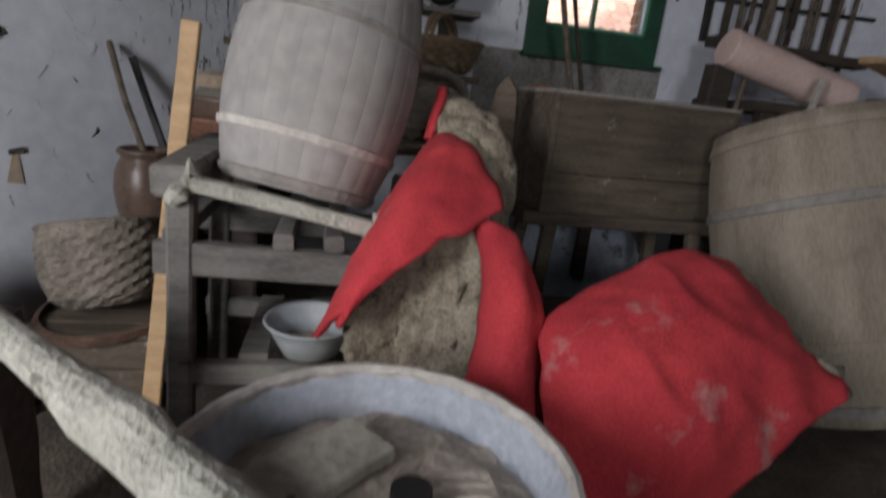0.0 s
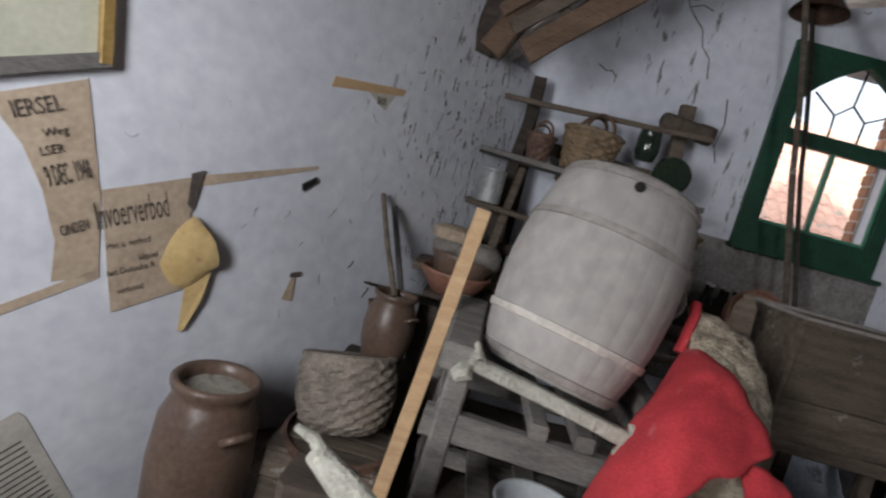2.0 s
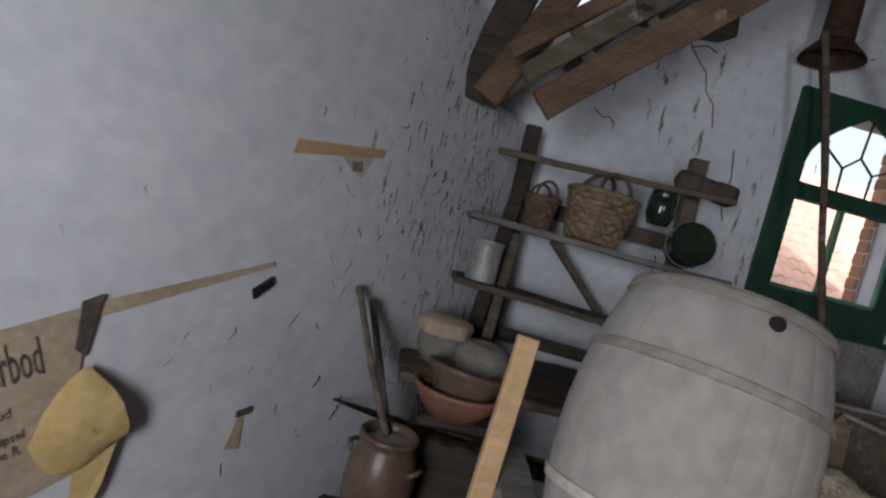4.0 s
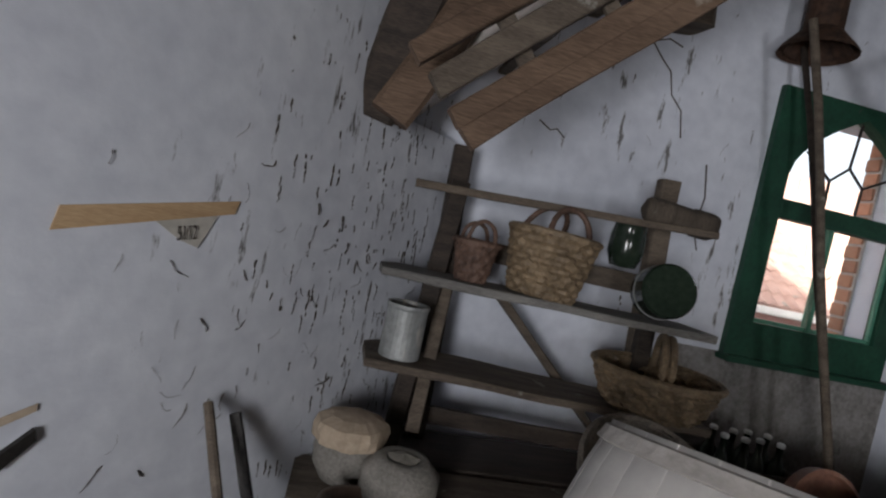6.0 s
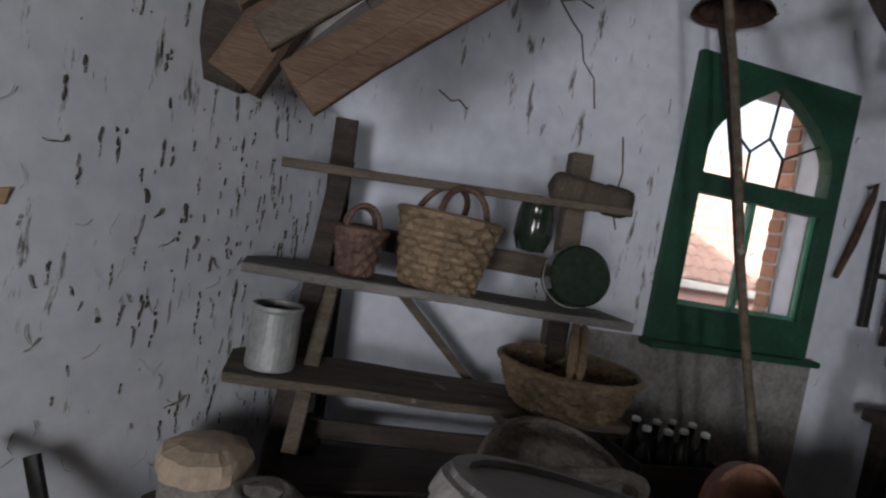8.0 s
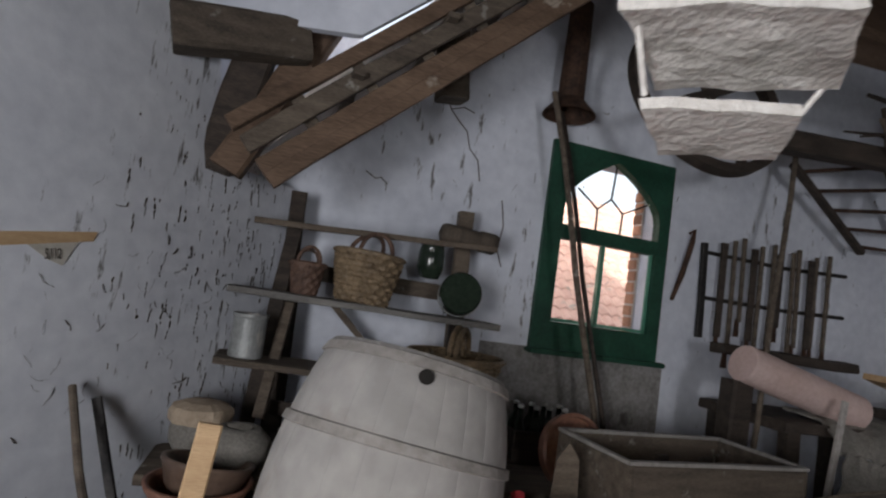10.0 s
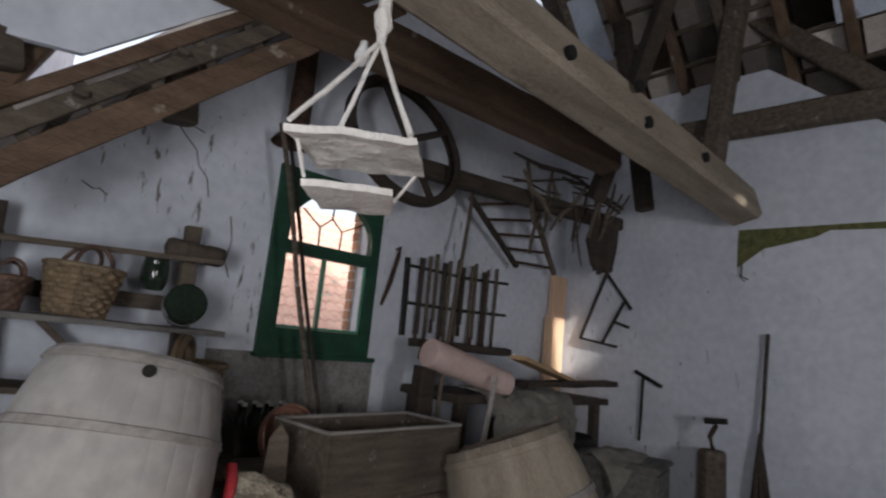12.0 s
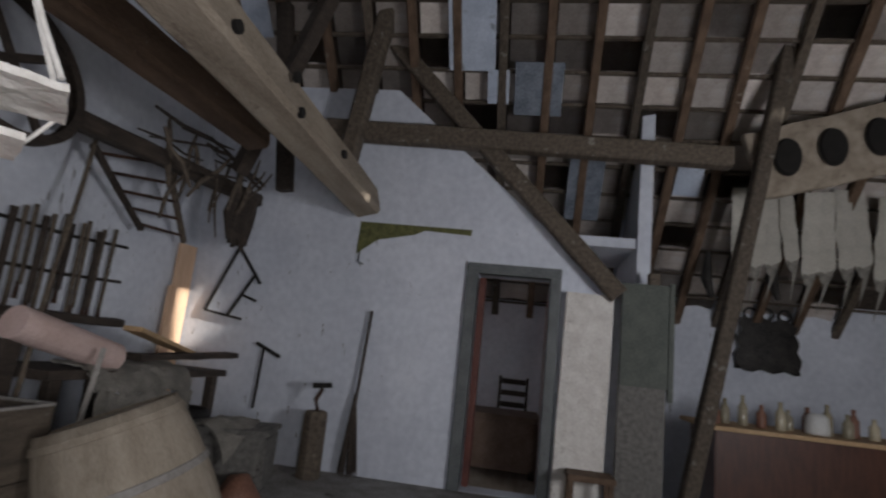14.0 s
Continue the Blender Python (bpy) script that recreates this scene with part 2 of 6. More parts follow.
M["pink_wall"] = mat("pink_wall", (0.50, 0.30, 0.28), (0.62, 0.42, 0.40), 4, 0.9, 0.2)
M["white_paint"] = mat("white_paint", (0.62, 0.62, 0.60), (0.78, 0.78, 0.76), 6, 0.6, 0.1)
M["moss_paper"] = mat("moss_paper", (0.07, 0.08, 0.03), (0.19, 0.18, 0.07), 18, 0.9, 0.5)
M["grey_door"] = mat("grey_door", (0.09, 0.10, 0.10), (0.17, 0.18, 0.18), 5, 0.6, 0.2)
M["red_door"] = mat("red_door", (0.08, 0.022, 0.016), (0.16, 0.05, 0.035), 5, 0.5, 0.2)
M["green_dull"] = mat("green_dull", (0.06, 0.07, 0.06), (0.12, 0.13, 0.11), 5, 0.7, 0.2)
M["cabinet_brown"] = mat("cabinet_brown", (0.05, 0.018, 0.010), (0.11, 0.04, 0.024), 4, 0.45, 0.15, stretch=(1, 6, 1))
M["cloth_brown"] = mat("cloth_brown", (0.10, 0.065, 0.045), (0.19, 0.13, 0.10), 5, 0.9, 0.3)
M["ground"] = mat("ground", (0.10, 0.10, 0.07), (0.2, 0.19, 0.14), 2, 0.95, 0.3)
M["bottle_dark"] = mat("bottle_dark", (0.012, 0.02, 0.014), (0.03, 0.045, 0.03), 6, 0.15, 0.0, spot=(0.2, 0.2, 0.18), spot_scale=6, spot_at=0.68)
M["bottle_pale"] = mat("bottle_pale", (0.38, 0.33, 0.22), (0.56, 0.5, 0.38), 6, 0.2, 0.0, vary=0.4)
g = bpy.data.materials.new("glass")
g.use_nodes = True
gb = g.node_tree.nodes["Principled BSDF"]
gb.inputs["Transmission Weight"].default_value, gb.inputs["Roughness"].default_value, gb.inputs["IOR"].default_value = 1.0, 0.04, 1.1
M["glass"] = g


# ---- mesh helpers ----
def obj(name, bm, material, parent=None, smooth=False):
    me = bpy.data.meshes.new(name)
    bm.to_mesh(me)
    bm.free()
    me.materials.append(M[material])
    if smooth:
        me.shade_smooth()
    ob = new(name, me)
    if parent:
        ob.parent = parent
    return ob


def part(name, bm, material, parent, label="", smooth=False):
    return tagged(obj(name, bm, material, parent, smooth), label)


def thing(name, at, label, category, group="", kind=""):
    ob = new(name)
    ob.empty_display_size = 0.1
    ob.matrix_world = at if isinstance(at, Matrix) else Matrix.Translation(at)
    bpy.context.view_layer.update()
    return tagged(ob, label, category, group, kind)


def rough(bm, amount, scale=6.0, seed=0.0):
    for v in bm.verts:
        v.co += noise.noise_vector(v.co * scale + Vector((seed, seed * 2, 7.3))) * amount


def box(bm, lo, hi, bevel=0.0, cuts=0):
    r = bmesh.ops.create_cube(bm, size=1, matrix=Matrix.Translation([(a + b) / 2 for a, b in zip(lo, hi)]) @ Matrix.Diagonal((*[b - a for a, b in zip(lo, hi)], 1)))
    es = list({e for v in r["verts"] for e in v.link_edges})
    if bevel:
        bmesh.ops.bevel(bm, geom=es, offset=bevel, segments=2, affect="EDGES")
    return bm


def one(lo, hi, bevel=0.0):
    return box(bmesh.new(), lo, hi, bevel)


def timber(p, q, w, h, wear=0.006, n=10, seed=1.0, turn=0.0):
    """A worn squared timber from p to q with uneven faces."""
    p, q = Vector(p), Vector(q)
    d = q - p
    bm = bmesh.new()
    rings = []
    c = min(w, h) * 0.12
    prof = [(-w / 2 + c, -h / 2), (w / 2 - c, -h / 2), (w / 2, -h / 2 + c), (w / 2, h / 2 - c), (w / 2 - c, h / 2), (-w / 2 + c, h / 2), (-w / 2, h / 2 - c), (-w / 2, -h / 2 + c)]
    up = Vector((0, 0, 1)) if abs(d.normalized().z) < 0.9 else Vector((0, 1, 0))
    side = d.cross(up).normalized()
    up = side.cross(d).normalized()
    side, up = side * math.cos(turn) + up * math.sin(turn), up * math.cos(turn) - side * math.sin(turn)
    for i in range(n + 1):
        c0 = p + d * i / n
        rings.append([bm.verts.new(c0 + side * a + up * b + noise.noise_vector((c0 + side * a * 3 + up * b * 3) * 4 + Vector((seed, 0, seed))) * wear) for a, b in prof])
    for a, b in zip(rings, rings[1:]):
        for i in range(8):
            bm.faces.new((a[i], a[(i + 1) % 8], b[(i + 1) % 8], b[i]))
    bm.faces.new(rings[0][::-1])
    bm.faces.new(rings[-1])
    bmesh.ops.recalc_face_normals(bm, faces=bm.faces)
    return bm


def lathe(profile, seg=32, bump=None, bm=None, arc=1.0):
    """Turns (radius, z) pairs round the z axis; bump(i, j) moves the radius."""
    bm = bm or bmesh.new()
    rings = []
    for i, (r, z) in enumerate(profile):
        if r < 1e-5:
            rings.append([bm.verts.new((0, 0, z))])
        else:
            rings.append([bm.verts.new(((r + (bump(i, j) if bump else 0)) * math.cos(math.tau * arc * j / seg), (r + (bump(i, j) if bump else 0)) * math.sin(math.tau * arc * j / seg), z)) for j in range(seg)])
    for a, b in zip(rings, rings[1:]):
        for j in range(seg):
            k = (j + 1) % seg
            if len(a) == 1 and len(b) == 1:
                continue
            if len(a) == 1:
                bm.faces.new((a[0], b[k], b[j]))
            elif len(b) == 1:
                bm.faces.new((a[j], a[k], b[0]))
            else:
                bm.faces.new((a[j], a[k], b[k], b[j]))
    bmesh.ops.recalc_face_normals(bm, faces=bm.faces)
    return bm


def tube(points, radius, seg=8, wobble=0.0, bm=None):
    bm = bm or bmesh.new()
    pts = [Vector(p) for p in points]
    rings = []
    for i, p in enumerate(pts):
        d = (pts[min(i + 1, len(pts) - 1)] - pts[max(i - 1, 0)]).normalized()
        s = d.cross(Vector((0.13, 0.2, 1))).normalized()
        u = s.cross(d)
        r = radius[i] if isinstance(radius, (list, tuple)) else radius
        ring = []
        for k in range(seg):
            a = math.tau * k / seg
            v = p + (s * math.cos(a) + u * math.sin(a)) * r
            ring.append(bm.verts.new(v + noise.noise_vector(v * 14) * wobble))
        rings.append(ring)
    for a, b in zip(rings, rings[1:]):
        for k in range(seg):
            bm.faces.new((a[k], a[(k + 1) % seg], b[(k + 1) % seg], b[k]))
    bm.faces.new(rings[0][::-1])
    bm.faces.new(rings[-1])
    bmesh.ops.recalc_face_normals(bm, faces=bm.faces)
    return bm


def arch(a, b, height, n=14, lean=(0, 0, 0)):
    a, b = Vector(a), Vector(b)
    return [a.lerp(b, 0.5 - 0.5 * math.cos(math.pi * i / n)) + Vector((lean[0], lean[1], 1)) * height * math.sin(math.pi * i / n) ** 0.8 for i in range(n + 1)]


def bent(corners, nu=24, nv=20, sag=0.0, wrinkle=0.0, scale=7.0, thick=0.012, seed=0.0, crease=0.0):
    """A hanging cloth: a 4 x 4 net of points, smoothed, creased and thickened."""
    net = [[Vector(p) for p in row] for row in corners]
    bern = lambda t: ((1 - t) ** 3, 3 * t * (1 - t) ** 2, 3 * t * t * (1 - t), t ** 3)
    bm = bmesh.new()
    grid = []
    for i in range(nu + 1):
        bu = bern(i / nu)
        row = []
        for j in range(nv + 1):
            bv = bern(j / nv)
            p = Vector()
            for a in range(4):
                for b in range(4):
                    p += net[a][b] * bu[a] * bv[b]
            s = Vector((seed, seed, 0))
            p += noise.noise_vector(p * scale + s) * wrinkle + noise.noise_vector(p * scale * 2.7 + s) * wrinkle * 0.4
            if crease:  # sharp folds running down the cloth, and small puckers
                fold = 1 - 2.2 * abs(noise.noise(Vector((p.x * 5.0 + p.z * 2.5, p.y * 3.0, p.z * 2.2)) + s))
                pucker = 1 - 2.4 * abs(noise.noise(p * 11.0 + s))
                p += Vector((0.15, -0.75, 0.6)) * crease * (fold + 0.35 * pucker)
            row.append(bm.verts.new(p))
        grid.append(row)
    for i in range(nu):
        for j in range(nv):
            bm.faces.new((grid[i][j], grid[i + 1][j], grid[i + 1][j + 1], grid[i][j + 1]))
    bmesh.ops.recalc_face_normals(bm, faces=bm.faces)
    bmesh.ops.solidify(bm, geom=bm.faces[:], thickness=thick)
    return bm


def poly(points, direction):
    """A flat outline given thickness along a direction."""
    bm = bmesh.new()
    f = bm.faces.new([bm.verts.new(p) for p in points])
    r = bmesh.ops.extrude_face_region(bm, geom=[f])
    for v in r["geom"]:
        if isinstance(v, bmesh.types.BMVert):
            v.co += Vector(direction)
    bmesh.ops.recalc_face_normals(bm, faces=bm.faces)
    return bm


def structure(name, bm, material, label, category):
    return tagged(obj(name, bm, material), label, category, kind="structure")


def words(text, size, m, material, parent, name="lettering", stretch=1.0):
    cu = bpy.data.curves.new(name, "FONT")
    cu.body, cu.size, cu.extrude, cu.resolution_u = text, size, 0.0006, 2
    cu.align_x = "LEFT"
    tmp = bpy.data.objects.new(name, cu)
    scene.collection.objects.link(tmp)
    bpy.context.view_layer.update()
    me = bpy.data.meshes.new_from_object(tmp.evaluated_get(bpy.context.evaluated_depsgraph_get()))
    bpy.data.objects.remove(tmp)
    me.materials.append(M[material])
    ob = new(name, me)
    ob.parent = parent
    ob.matrix_local = m @ Matrix.Diagonal((stretch, 1, 1, 1))
    return ob


# ---- structure ----
def holed(outer, holes, place, depth):
    """A wall: outline and openings as (u, v) pairs, put in space by place(u, v) and made thick along depth."""
    bm = bmesh.new()
    edges = []
    for loop in (outer, *holes):
        vs = [bm.verts.new(place(u, v)) for u, v in loop]
        edges += [bm.edges.new((a, b)) for a, b in zip(vs, vs[1:] + vs[:1])]
    bmesh.ops.triangle_fill(bm, use_beauty=True, use_dissolve=False, edges=edges)
    r = bmesh.ops.extrude_face_region(bm, geom=bm.faces[:])
    for v in r["geom"]:
        if isinstance(v, bmesh.types.BMVert):
            v.co += Vector(depth)
    bmesh.ops.recalc_face_normals(bm, faces=bm.faces)
    return bm


LW = Matrix(((0.624, -0.781, 0, -1.45), (0.781, 0.624, 0, 4.0), (0, 0, 1, 0), (0, 0, 0, 1)))  # along the papered wall, into it, up
NOTICES = LW @ Matrix.Translation((-0.115, 0, 0))
structure("ground", one((-60, -60, -0.5), (60, 60, -0.35)), "ground", "bare trodden earth outside the building", "ground")
fl = bmesh.new()
bmesh.ops.create_grid(fl, x_segments=70, y_segments=60, size=1)
for v in fl.verts:
    v.co = Vector((0.6 + v.co.x * 6.2, 0.9 + v.co.y * 3.6, 0))
    along, away = (v.co.x + 1.45) * 0.624 + (v.co.y - 4) * 0.781, (v.co.x + 1.45) * 0.781 - (v.co.y - 4) * 0.624
    dip = 0.32 * max(0.0, min(1.0, (-1.62 - along) * 6)) * max(0.0, min(1.0, (0.62 - away) * 5))
    v.co.z = -dip + noise.noise(v.co * 2.2) * 0.02 + noise.noise(v.co * 7) * 0.008 - 0.01
structure("floor", fl, "dirt_floor", "uneven dark earth floor strewn with dust and chaff", "floor")
structure("platform", one((2.35, -0.9, -0.05), (3.49, 4.0, 0.46), 0.02), "grey_render", "raised cement platform along the door wall", "platform")

gable_top = [(-2.0, -0.1), (5.6, -0.1), (5.6, 2.5), (2.0, 6.0), (-1.65, 2.33), (-2.0, 2.0)]
win = [(0.03, 1.53), (0.87, 1.53), (0.87, 2.77), (0.03, 2.77)]
structure("wall_gable", holed(gable_top, [win], lambda u, v: (u, 4.0, v), (0, 0.3, 0)), "limewash", "cracked white limewashed gable wall with a window", "wall")
structure("render_patch", one((-0.32, 3.992, 0.5), (0.98, 3.999, 1.5), 0.003), "grey_render", "patch of bare grey render below the window", "wall")
lw = poly([LW @ Vector((s, 0, z)) for s, z in ((-5.2, -0.5), (0.0, -0.5), (0.0, 2.17), (-0.55, 2.17), (-0.72, 2.55), (-0.72, 3.9), (-5.2, 3.9))], LW.to_3x3() @ Vector((0, 0.3, 0)))
bmesh.ops.transform(lw, matrix=LW.inverted(), verts=lw.verts)
wall_left = structure("wall_papered", lw, "limewash_mouldy", "white limewashed side wall with torn notices", "wall")
wall_left.matrix_world = LW
door_wall = [(-0.62, -0.1), (4.0, -0.1), (4.0, 4.4), (1.95, 4.4), (-0.36, 2.42), (-0.62, 2.42)]
hole = [(0.22, 0.46), (0.92, 0.46), (0.92, 2.48), (0.22, 2.48)]
structure("wall_door", holed(door_wall, [hole], lambda u, v: (3.49, u, v), (0.25, 0, 0)), "limewash", "white limewashed cross wall with a doorway", "wall")
structure("wall_partition", one((3.75, -0.75, -0.1), (8.0, -0.62, 4.6)), "limewash", "limewashed partition beside the back room", "wall")
structure("wall_far_room", holed([(-0.62, -0.1), (4.3, -0.1), (4.3, 3.2), (-0.62, 3.2)], [], lambda u, v: (6.9, u, v), (0.2, 0, 0)), "limewash", "pale wall of the back room", "wall")
structure("floor_far_room", one((3.74, -0.6, 0.2), (6.9, 4.0, 0.46)), "beam_wood", "brown boarded floor of the back room", "floor")
structure("ceiling_far_room", one((3.75, -0.6, 2.9), (6.9, 4.0, 3.0)), "limewash", "low plastered ceiling of the back room", "ceiling")
structure("wall_eave", one((5.5, -5.0, -0.1), (5.7, -0.75, 2.75)), "limewash", "white limewashed low eave wall behind the counter", "wall")
# walls out of view, added with dark boards to cut bounced light
structure("wall_south", one((-5.2, -5.2, -0.1), (5.7, -5.0, 5.62)), "dark_wood", "unseen dark boarded back wall, added to cut bounced light", "wall")
# unseen filler that stops a sun streak on the door wall
structure("wall_south_peak", one((1.3, -5.2, 5.5), (2.3, -5.02, 6.4)), "dark_wood", "unseen dark filler above the back wall, added to block a sun streak", "wall")
# unseen wall, its doorway invented to house the fill lamp
structure("wall_back", holed([(-5.2, -0.1), (-1.3, -0.1), (-1.3, 6.0), (-5.2, 6.0)], [[(-3.3, 0.02), (-2.2, 0.02), (-2.2, 2.3), (-3.3, 2.3)]], lambda u, v: (u, -0.2, v), (0, -0.2, 0)), "dark_wood", "unseen dark boarded wall with an added doorway for the fill lamp", "wall")
# unseen return and end walls, dark against bounce
structure("wall_back_side", one((-1.5, -5.0, -0.1), (-1.3, -0.4, 6.0)), "dark_wood", "unseen dark boarded short return wall, added to cut bounced light", "wall")
structure("wall_west", one((-5.4, -0.4, -0.1), (-5.2, 0.6, 3.9)), "dark_wood", "unseen dark boarded end wall, added to cut bounced light", "wall")

gap = structure("wall_infill", one((-1.3, 0.26, 2.0), (0.7, 0.32, 4.4)), "limewash", "whitewashed boarding above the papered wall", "wall")
gap.matrix_world = LW
# roof: left slope by the gable, upper left deck, right slope with rafters, laths and tiles
deck = poly([(-1.72, 4.0, 2.20), (2.0, 4.0, 5.92), (2.0, 3.1, 5.92), (-0.9, 3.1, 3.02), (-1.80, 3.56, 2.12)], (-0.05, 0, 0.08))
structure("roof_left", deck, "tile_inside", "underside of the tiled roof over the shelves", "roof")
# hardly seen deck, made dark to lower the bounced light
deck = poly([(-1.9, 3.3, 3.75), (2.0, 3.3, 5.9), (2.0, -1.7, 5.9), (-5.4, -1.7, 3.75), (-5.4, 0.4, 3.75)], (0, 0, 0.08))
structure("roof_upper", deck, "dark_wood", "boarded roof above the papered wall, kept dark to cut bounced light", "roof")
# unseen rear roof, its narrow gap made up to aim a sunbeam at the corner
deck = holed([(-5.4, -1.75), (2.0, -1.75), (2.0, -5.2), (-5.4, -5.2)], [[(1.02, -4.85), (1.26, -4.85), (1.48, -3.6), (1.24, -3.6)]], lambda u, v: (u, v, 5.9 - (2 - u) * 0.2905), (0, 0, 0.06))
structure("roof_rear", deck, "dark_wood", "unseen dark boarded rear roof with an added narrow gap for a sunbeam", "roof")
deck = poly([(5.75, 4.0, 2.48), (2.0, 4.0, 6.22), (2.0, -5.2, 6.22), (5.75, -5.2, 2.48)], (0.05, 0, 0.08))
roof_right = structure("roof_right", deck, "dark_wood", "right roof slope of laths and clay tiles", "roof")

# unseen filler over the ridge slit, keeps the sun out
structure("ridge_board", one((1.9, -5.2, 5.82), (2.1, 4.2, 6.34)), "dark_wood", "unseen dark filler at the ridge, added to block leaking sun", "beam")


def rafter(name, p, q, w, h, material, label, seed=1.0, turn=0.0):
    bm = timber(p, q, w, h, 0.008, 14, seed, turn)
    return structure(name, bm, material, label, "beam")


for i in (-0.6, 0, 1, 2):
    x, z, y = -1.60 - 0.066 * i, 2.14 + 0.072 * i, 3.06 + 0.012 * i
    rafter("verge_board", (x - 0.05, y, z - 0.046), (x + 1.75, y, z + 1.61), 0.035, 0.062 + 0.012 * (i == 1), "old_wood" if i == 1 else "brown_beam", "old brown board along the sloping roof edge", i)
for i in range(7):
    x = -1.45 + 0.21 * i
    rafter("verge_batten", (x, 3.10, x * 0.92 + 3.60), (x - 0.13, 3.11, x * 0.92 + 3.75), 0.02, 0.05, "old_wood", "short batten between the edge boards", i)
for i in range(9):
    x = -1.35 + i * 0.34
    rafter("lath", (x, 3.98, x + 3.87), (x, 3.0, x + 3.87), 0.05, 0.025, "old_wood", "thin roof lath", i)
rafter("rafter_foot", (-1.86, 3.52, 2.13), (-1.66, 3.26, 3.1), 0.16, 0.14, "dark_wood", "thick dark rafter foot on the wall", 4)
rafter("wall_plate", (-2.06, 3.20, 2.59), (-1.56, 3.30, 2.70), 0.16, 0.17, "old_wood", "sawn end of an oak wall plate", 5)
rafter("strut", (-1.80, 3.43, 2.12), (-1.15, 3.36, 3.6), 0.13, 0.14, "brown_beam", "slanting oak strut", 6)
rafter("hanging_post", (-0.85, 3.46, 2.68), (-0.95, 3.44, 3.6), 0.14, 0.14, "old_wood", "short hanging oak post", 7)
rafter("purlin", (-0.9, 3.44, 3.2), (-0.9, -1.4, 4.4), 0.14, 0.16, "dark_wood", "dark roof purlin", 8)
structure("wall_stub", poly([(-2.10, 3.34, 2.70), (-1.35, 3.20, 2.74), (-0.75, 3.09, 3.25), (-0.2, 3.0, 3.9), (-2.10, 3.34, 3.9)], (0, -0.04, 0)), "limewash", "bluish limewashed boarding above the wall plate", "wall")
# hewn tie beams across the space, with peg holes
rafter("tie_beam", (-1.6, 2.02, 3.16), (3.36, 2.12, 3.10), 0.27, 0.29, "beam_wood", "pale hewn oak tie beam with peg holes", 9, 0.25)
rafter("tie_beam", (-1.9, 3.05, 3.32), (2.25, 2.78, 3.32), 0.22, 0.26, "brown_beam", "brown hewn oak tie beam", 10, 0.15)
rafter("cross_beam", (3.30, 2.62, 3.84), (3.34, -1.35, 3.74), 0.16, 0.20, "old_wood", "weathered beam with old tenon slots", 11)
rafter("log_beam", (0.85, 3.55, 2.95), (3.46, 3.35, 3.06), 0.13, 0.13, "dark_wood", "dark round log laid across the corner", 12)
rafter("hip_rafter", (3.36, -0.40, 2.36), (3.36, 2.35, 5.2), 0.15, 0.17, "old_wood", "slanting oak principal above the doorway", 13)
rafter("king_post", (3.2, 2.35, 3.2), (3.1, 2.05, 5.2), 0.17, 0.17, "old_wood", "upright oak post on the tie beam", 14)
rafter("brace", (3.15, 2.9, 3.1), (2.9, 3.1, 5.0), 0.13, 0.15, "dark_wood", "dark oak brace", 15)
rafter("brace", (2.6, 3.1, 3.1), (2.2, 2.3, 4.6), 0.13, 0.15, "dark_wood", "dark oak brace", 16)
rafter("leaning_pole", (3.40, -0.97, 0.3), (3.30, -1.95, 5.4), 0.15, 0.13, "old_wood", "tall leaning oak pole", 17)
rafter("corner_post", (3.44, -0.72, 0.3), (3.44, -0.72, 2.6), 0.10, 0.10, "old_wood", "narrow upright timber", 18)
# solid discs on the beams, black for the shade in peg holes
peg = thing("beam_pegs", (0, 0, 0), "near-black discs for the shaded peg holes in the hewn beams", "peg")
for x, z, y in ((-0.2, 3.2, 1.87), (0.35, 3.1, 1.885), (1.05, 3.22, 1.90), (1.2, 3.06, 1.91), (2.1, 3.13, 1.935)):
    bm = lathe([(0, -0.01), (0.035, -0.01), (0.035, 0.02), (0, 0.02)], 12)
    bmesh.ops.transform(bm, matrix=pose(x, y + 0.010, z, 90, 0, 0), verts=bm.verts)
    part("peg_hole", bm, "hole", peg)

# right slope: rafters down the slope, laths across, tiles as pieces between them
for i in range(16):
    y = 3.6 - i * 0.46
    rafter("rafter", (5.62, y, 2.28), (2.05, y + 0.02, 5.85), 0.09, 0.08, "brown_beam" if i % 3 else "old_wood", "sawn rafter of the right roof slope", 20 + i)
for i in range(14):
    d = 0.15 + i * 0.34
    x, z = 5.66 - d * 0.707, 2.33 + d * 0.707
    rafter("lath", (x, 3.9, z), (x, -5.0, z), 0.05, 0.03, "old_wood", "thin tile lath", 40 + i)

# patches of blue sheet and slate let in under the tiles
for x0, x1, y0, y1, m2 in ((2.6, 3.31, 0.93, 1.40, "blue_sheet"), (3.24, 3.63, 0.23, 0.72, "slate"), (3.9, 4.5, -0.30, 0.08, "slate"), (4.48, 5.05, -0.88, -0.50, "blue_sheet"), (2.6, 3.1, 3.28, 3.66, "blue_sheet"), (3.93, 4.23, -1.32, -1.05, "blue_sheet"), (3.3, 3.55, 0.78, 1.0, "blue_sheet")):
    structure("roof_patch", poly([(x0, y0, 7.86 - x0), (x1, y0, 7.86 - x1), (x1, y1, 7.86 - x1), (x0, y1, 7.86 - x0)], (0.006, 0, 0.006)), m2, "patch of bluish sheet under the roof tiles", "roof")

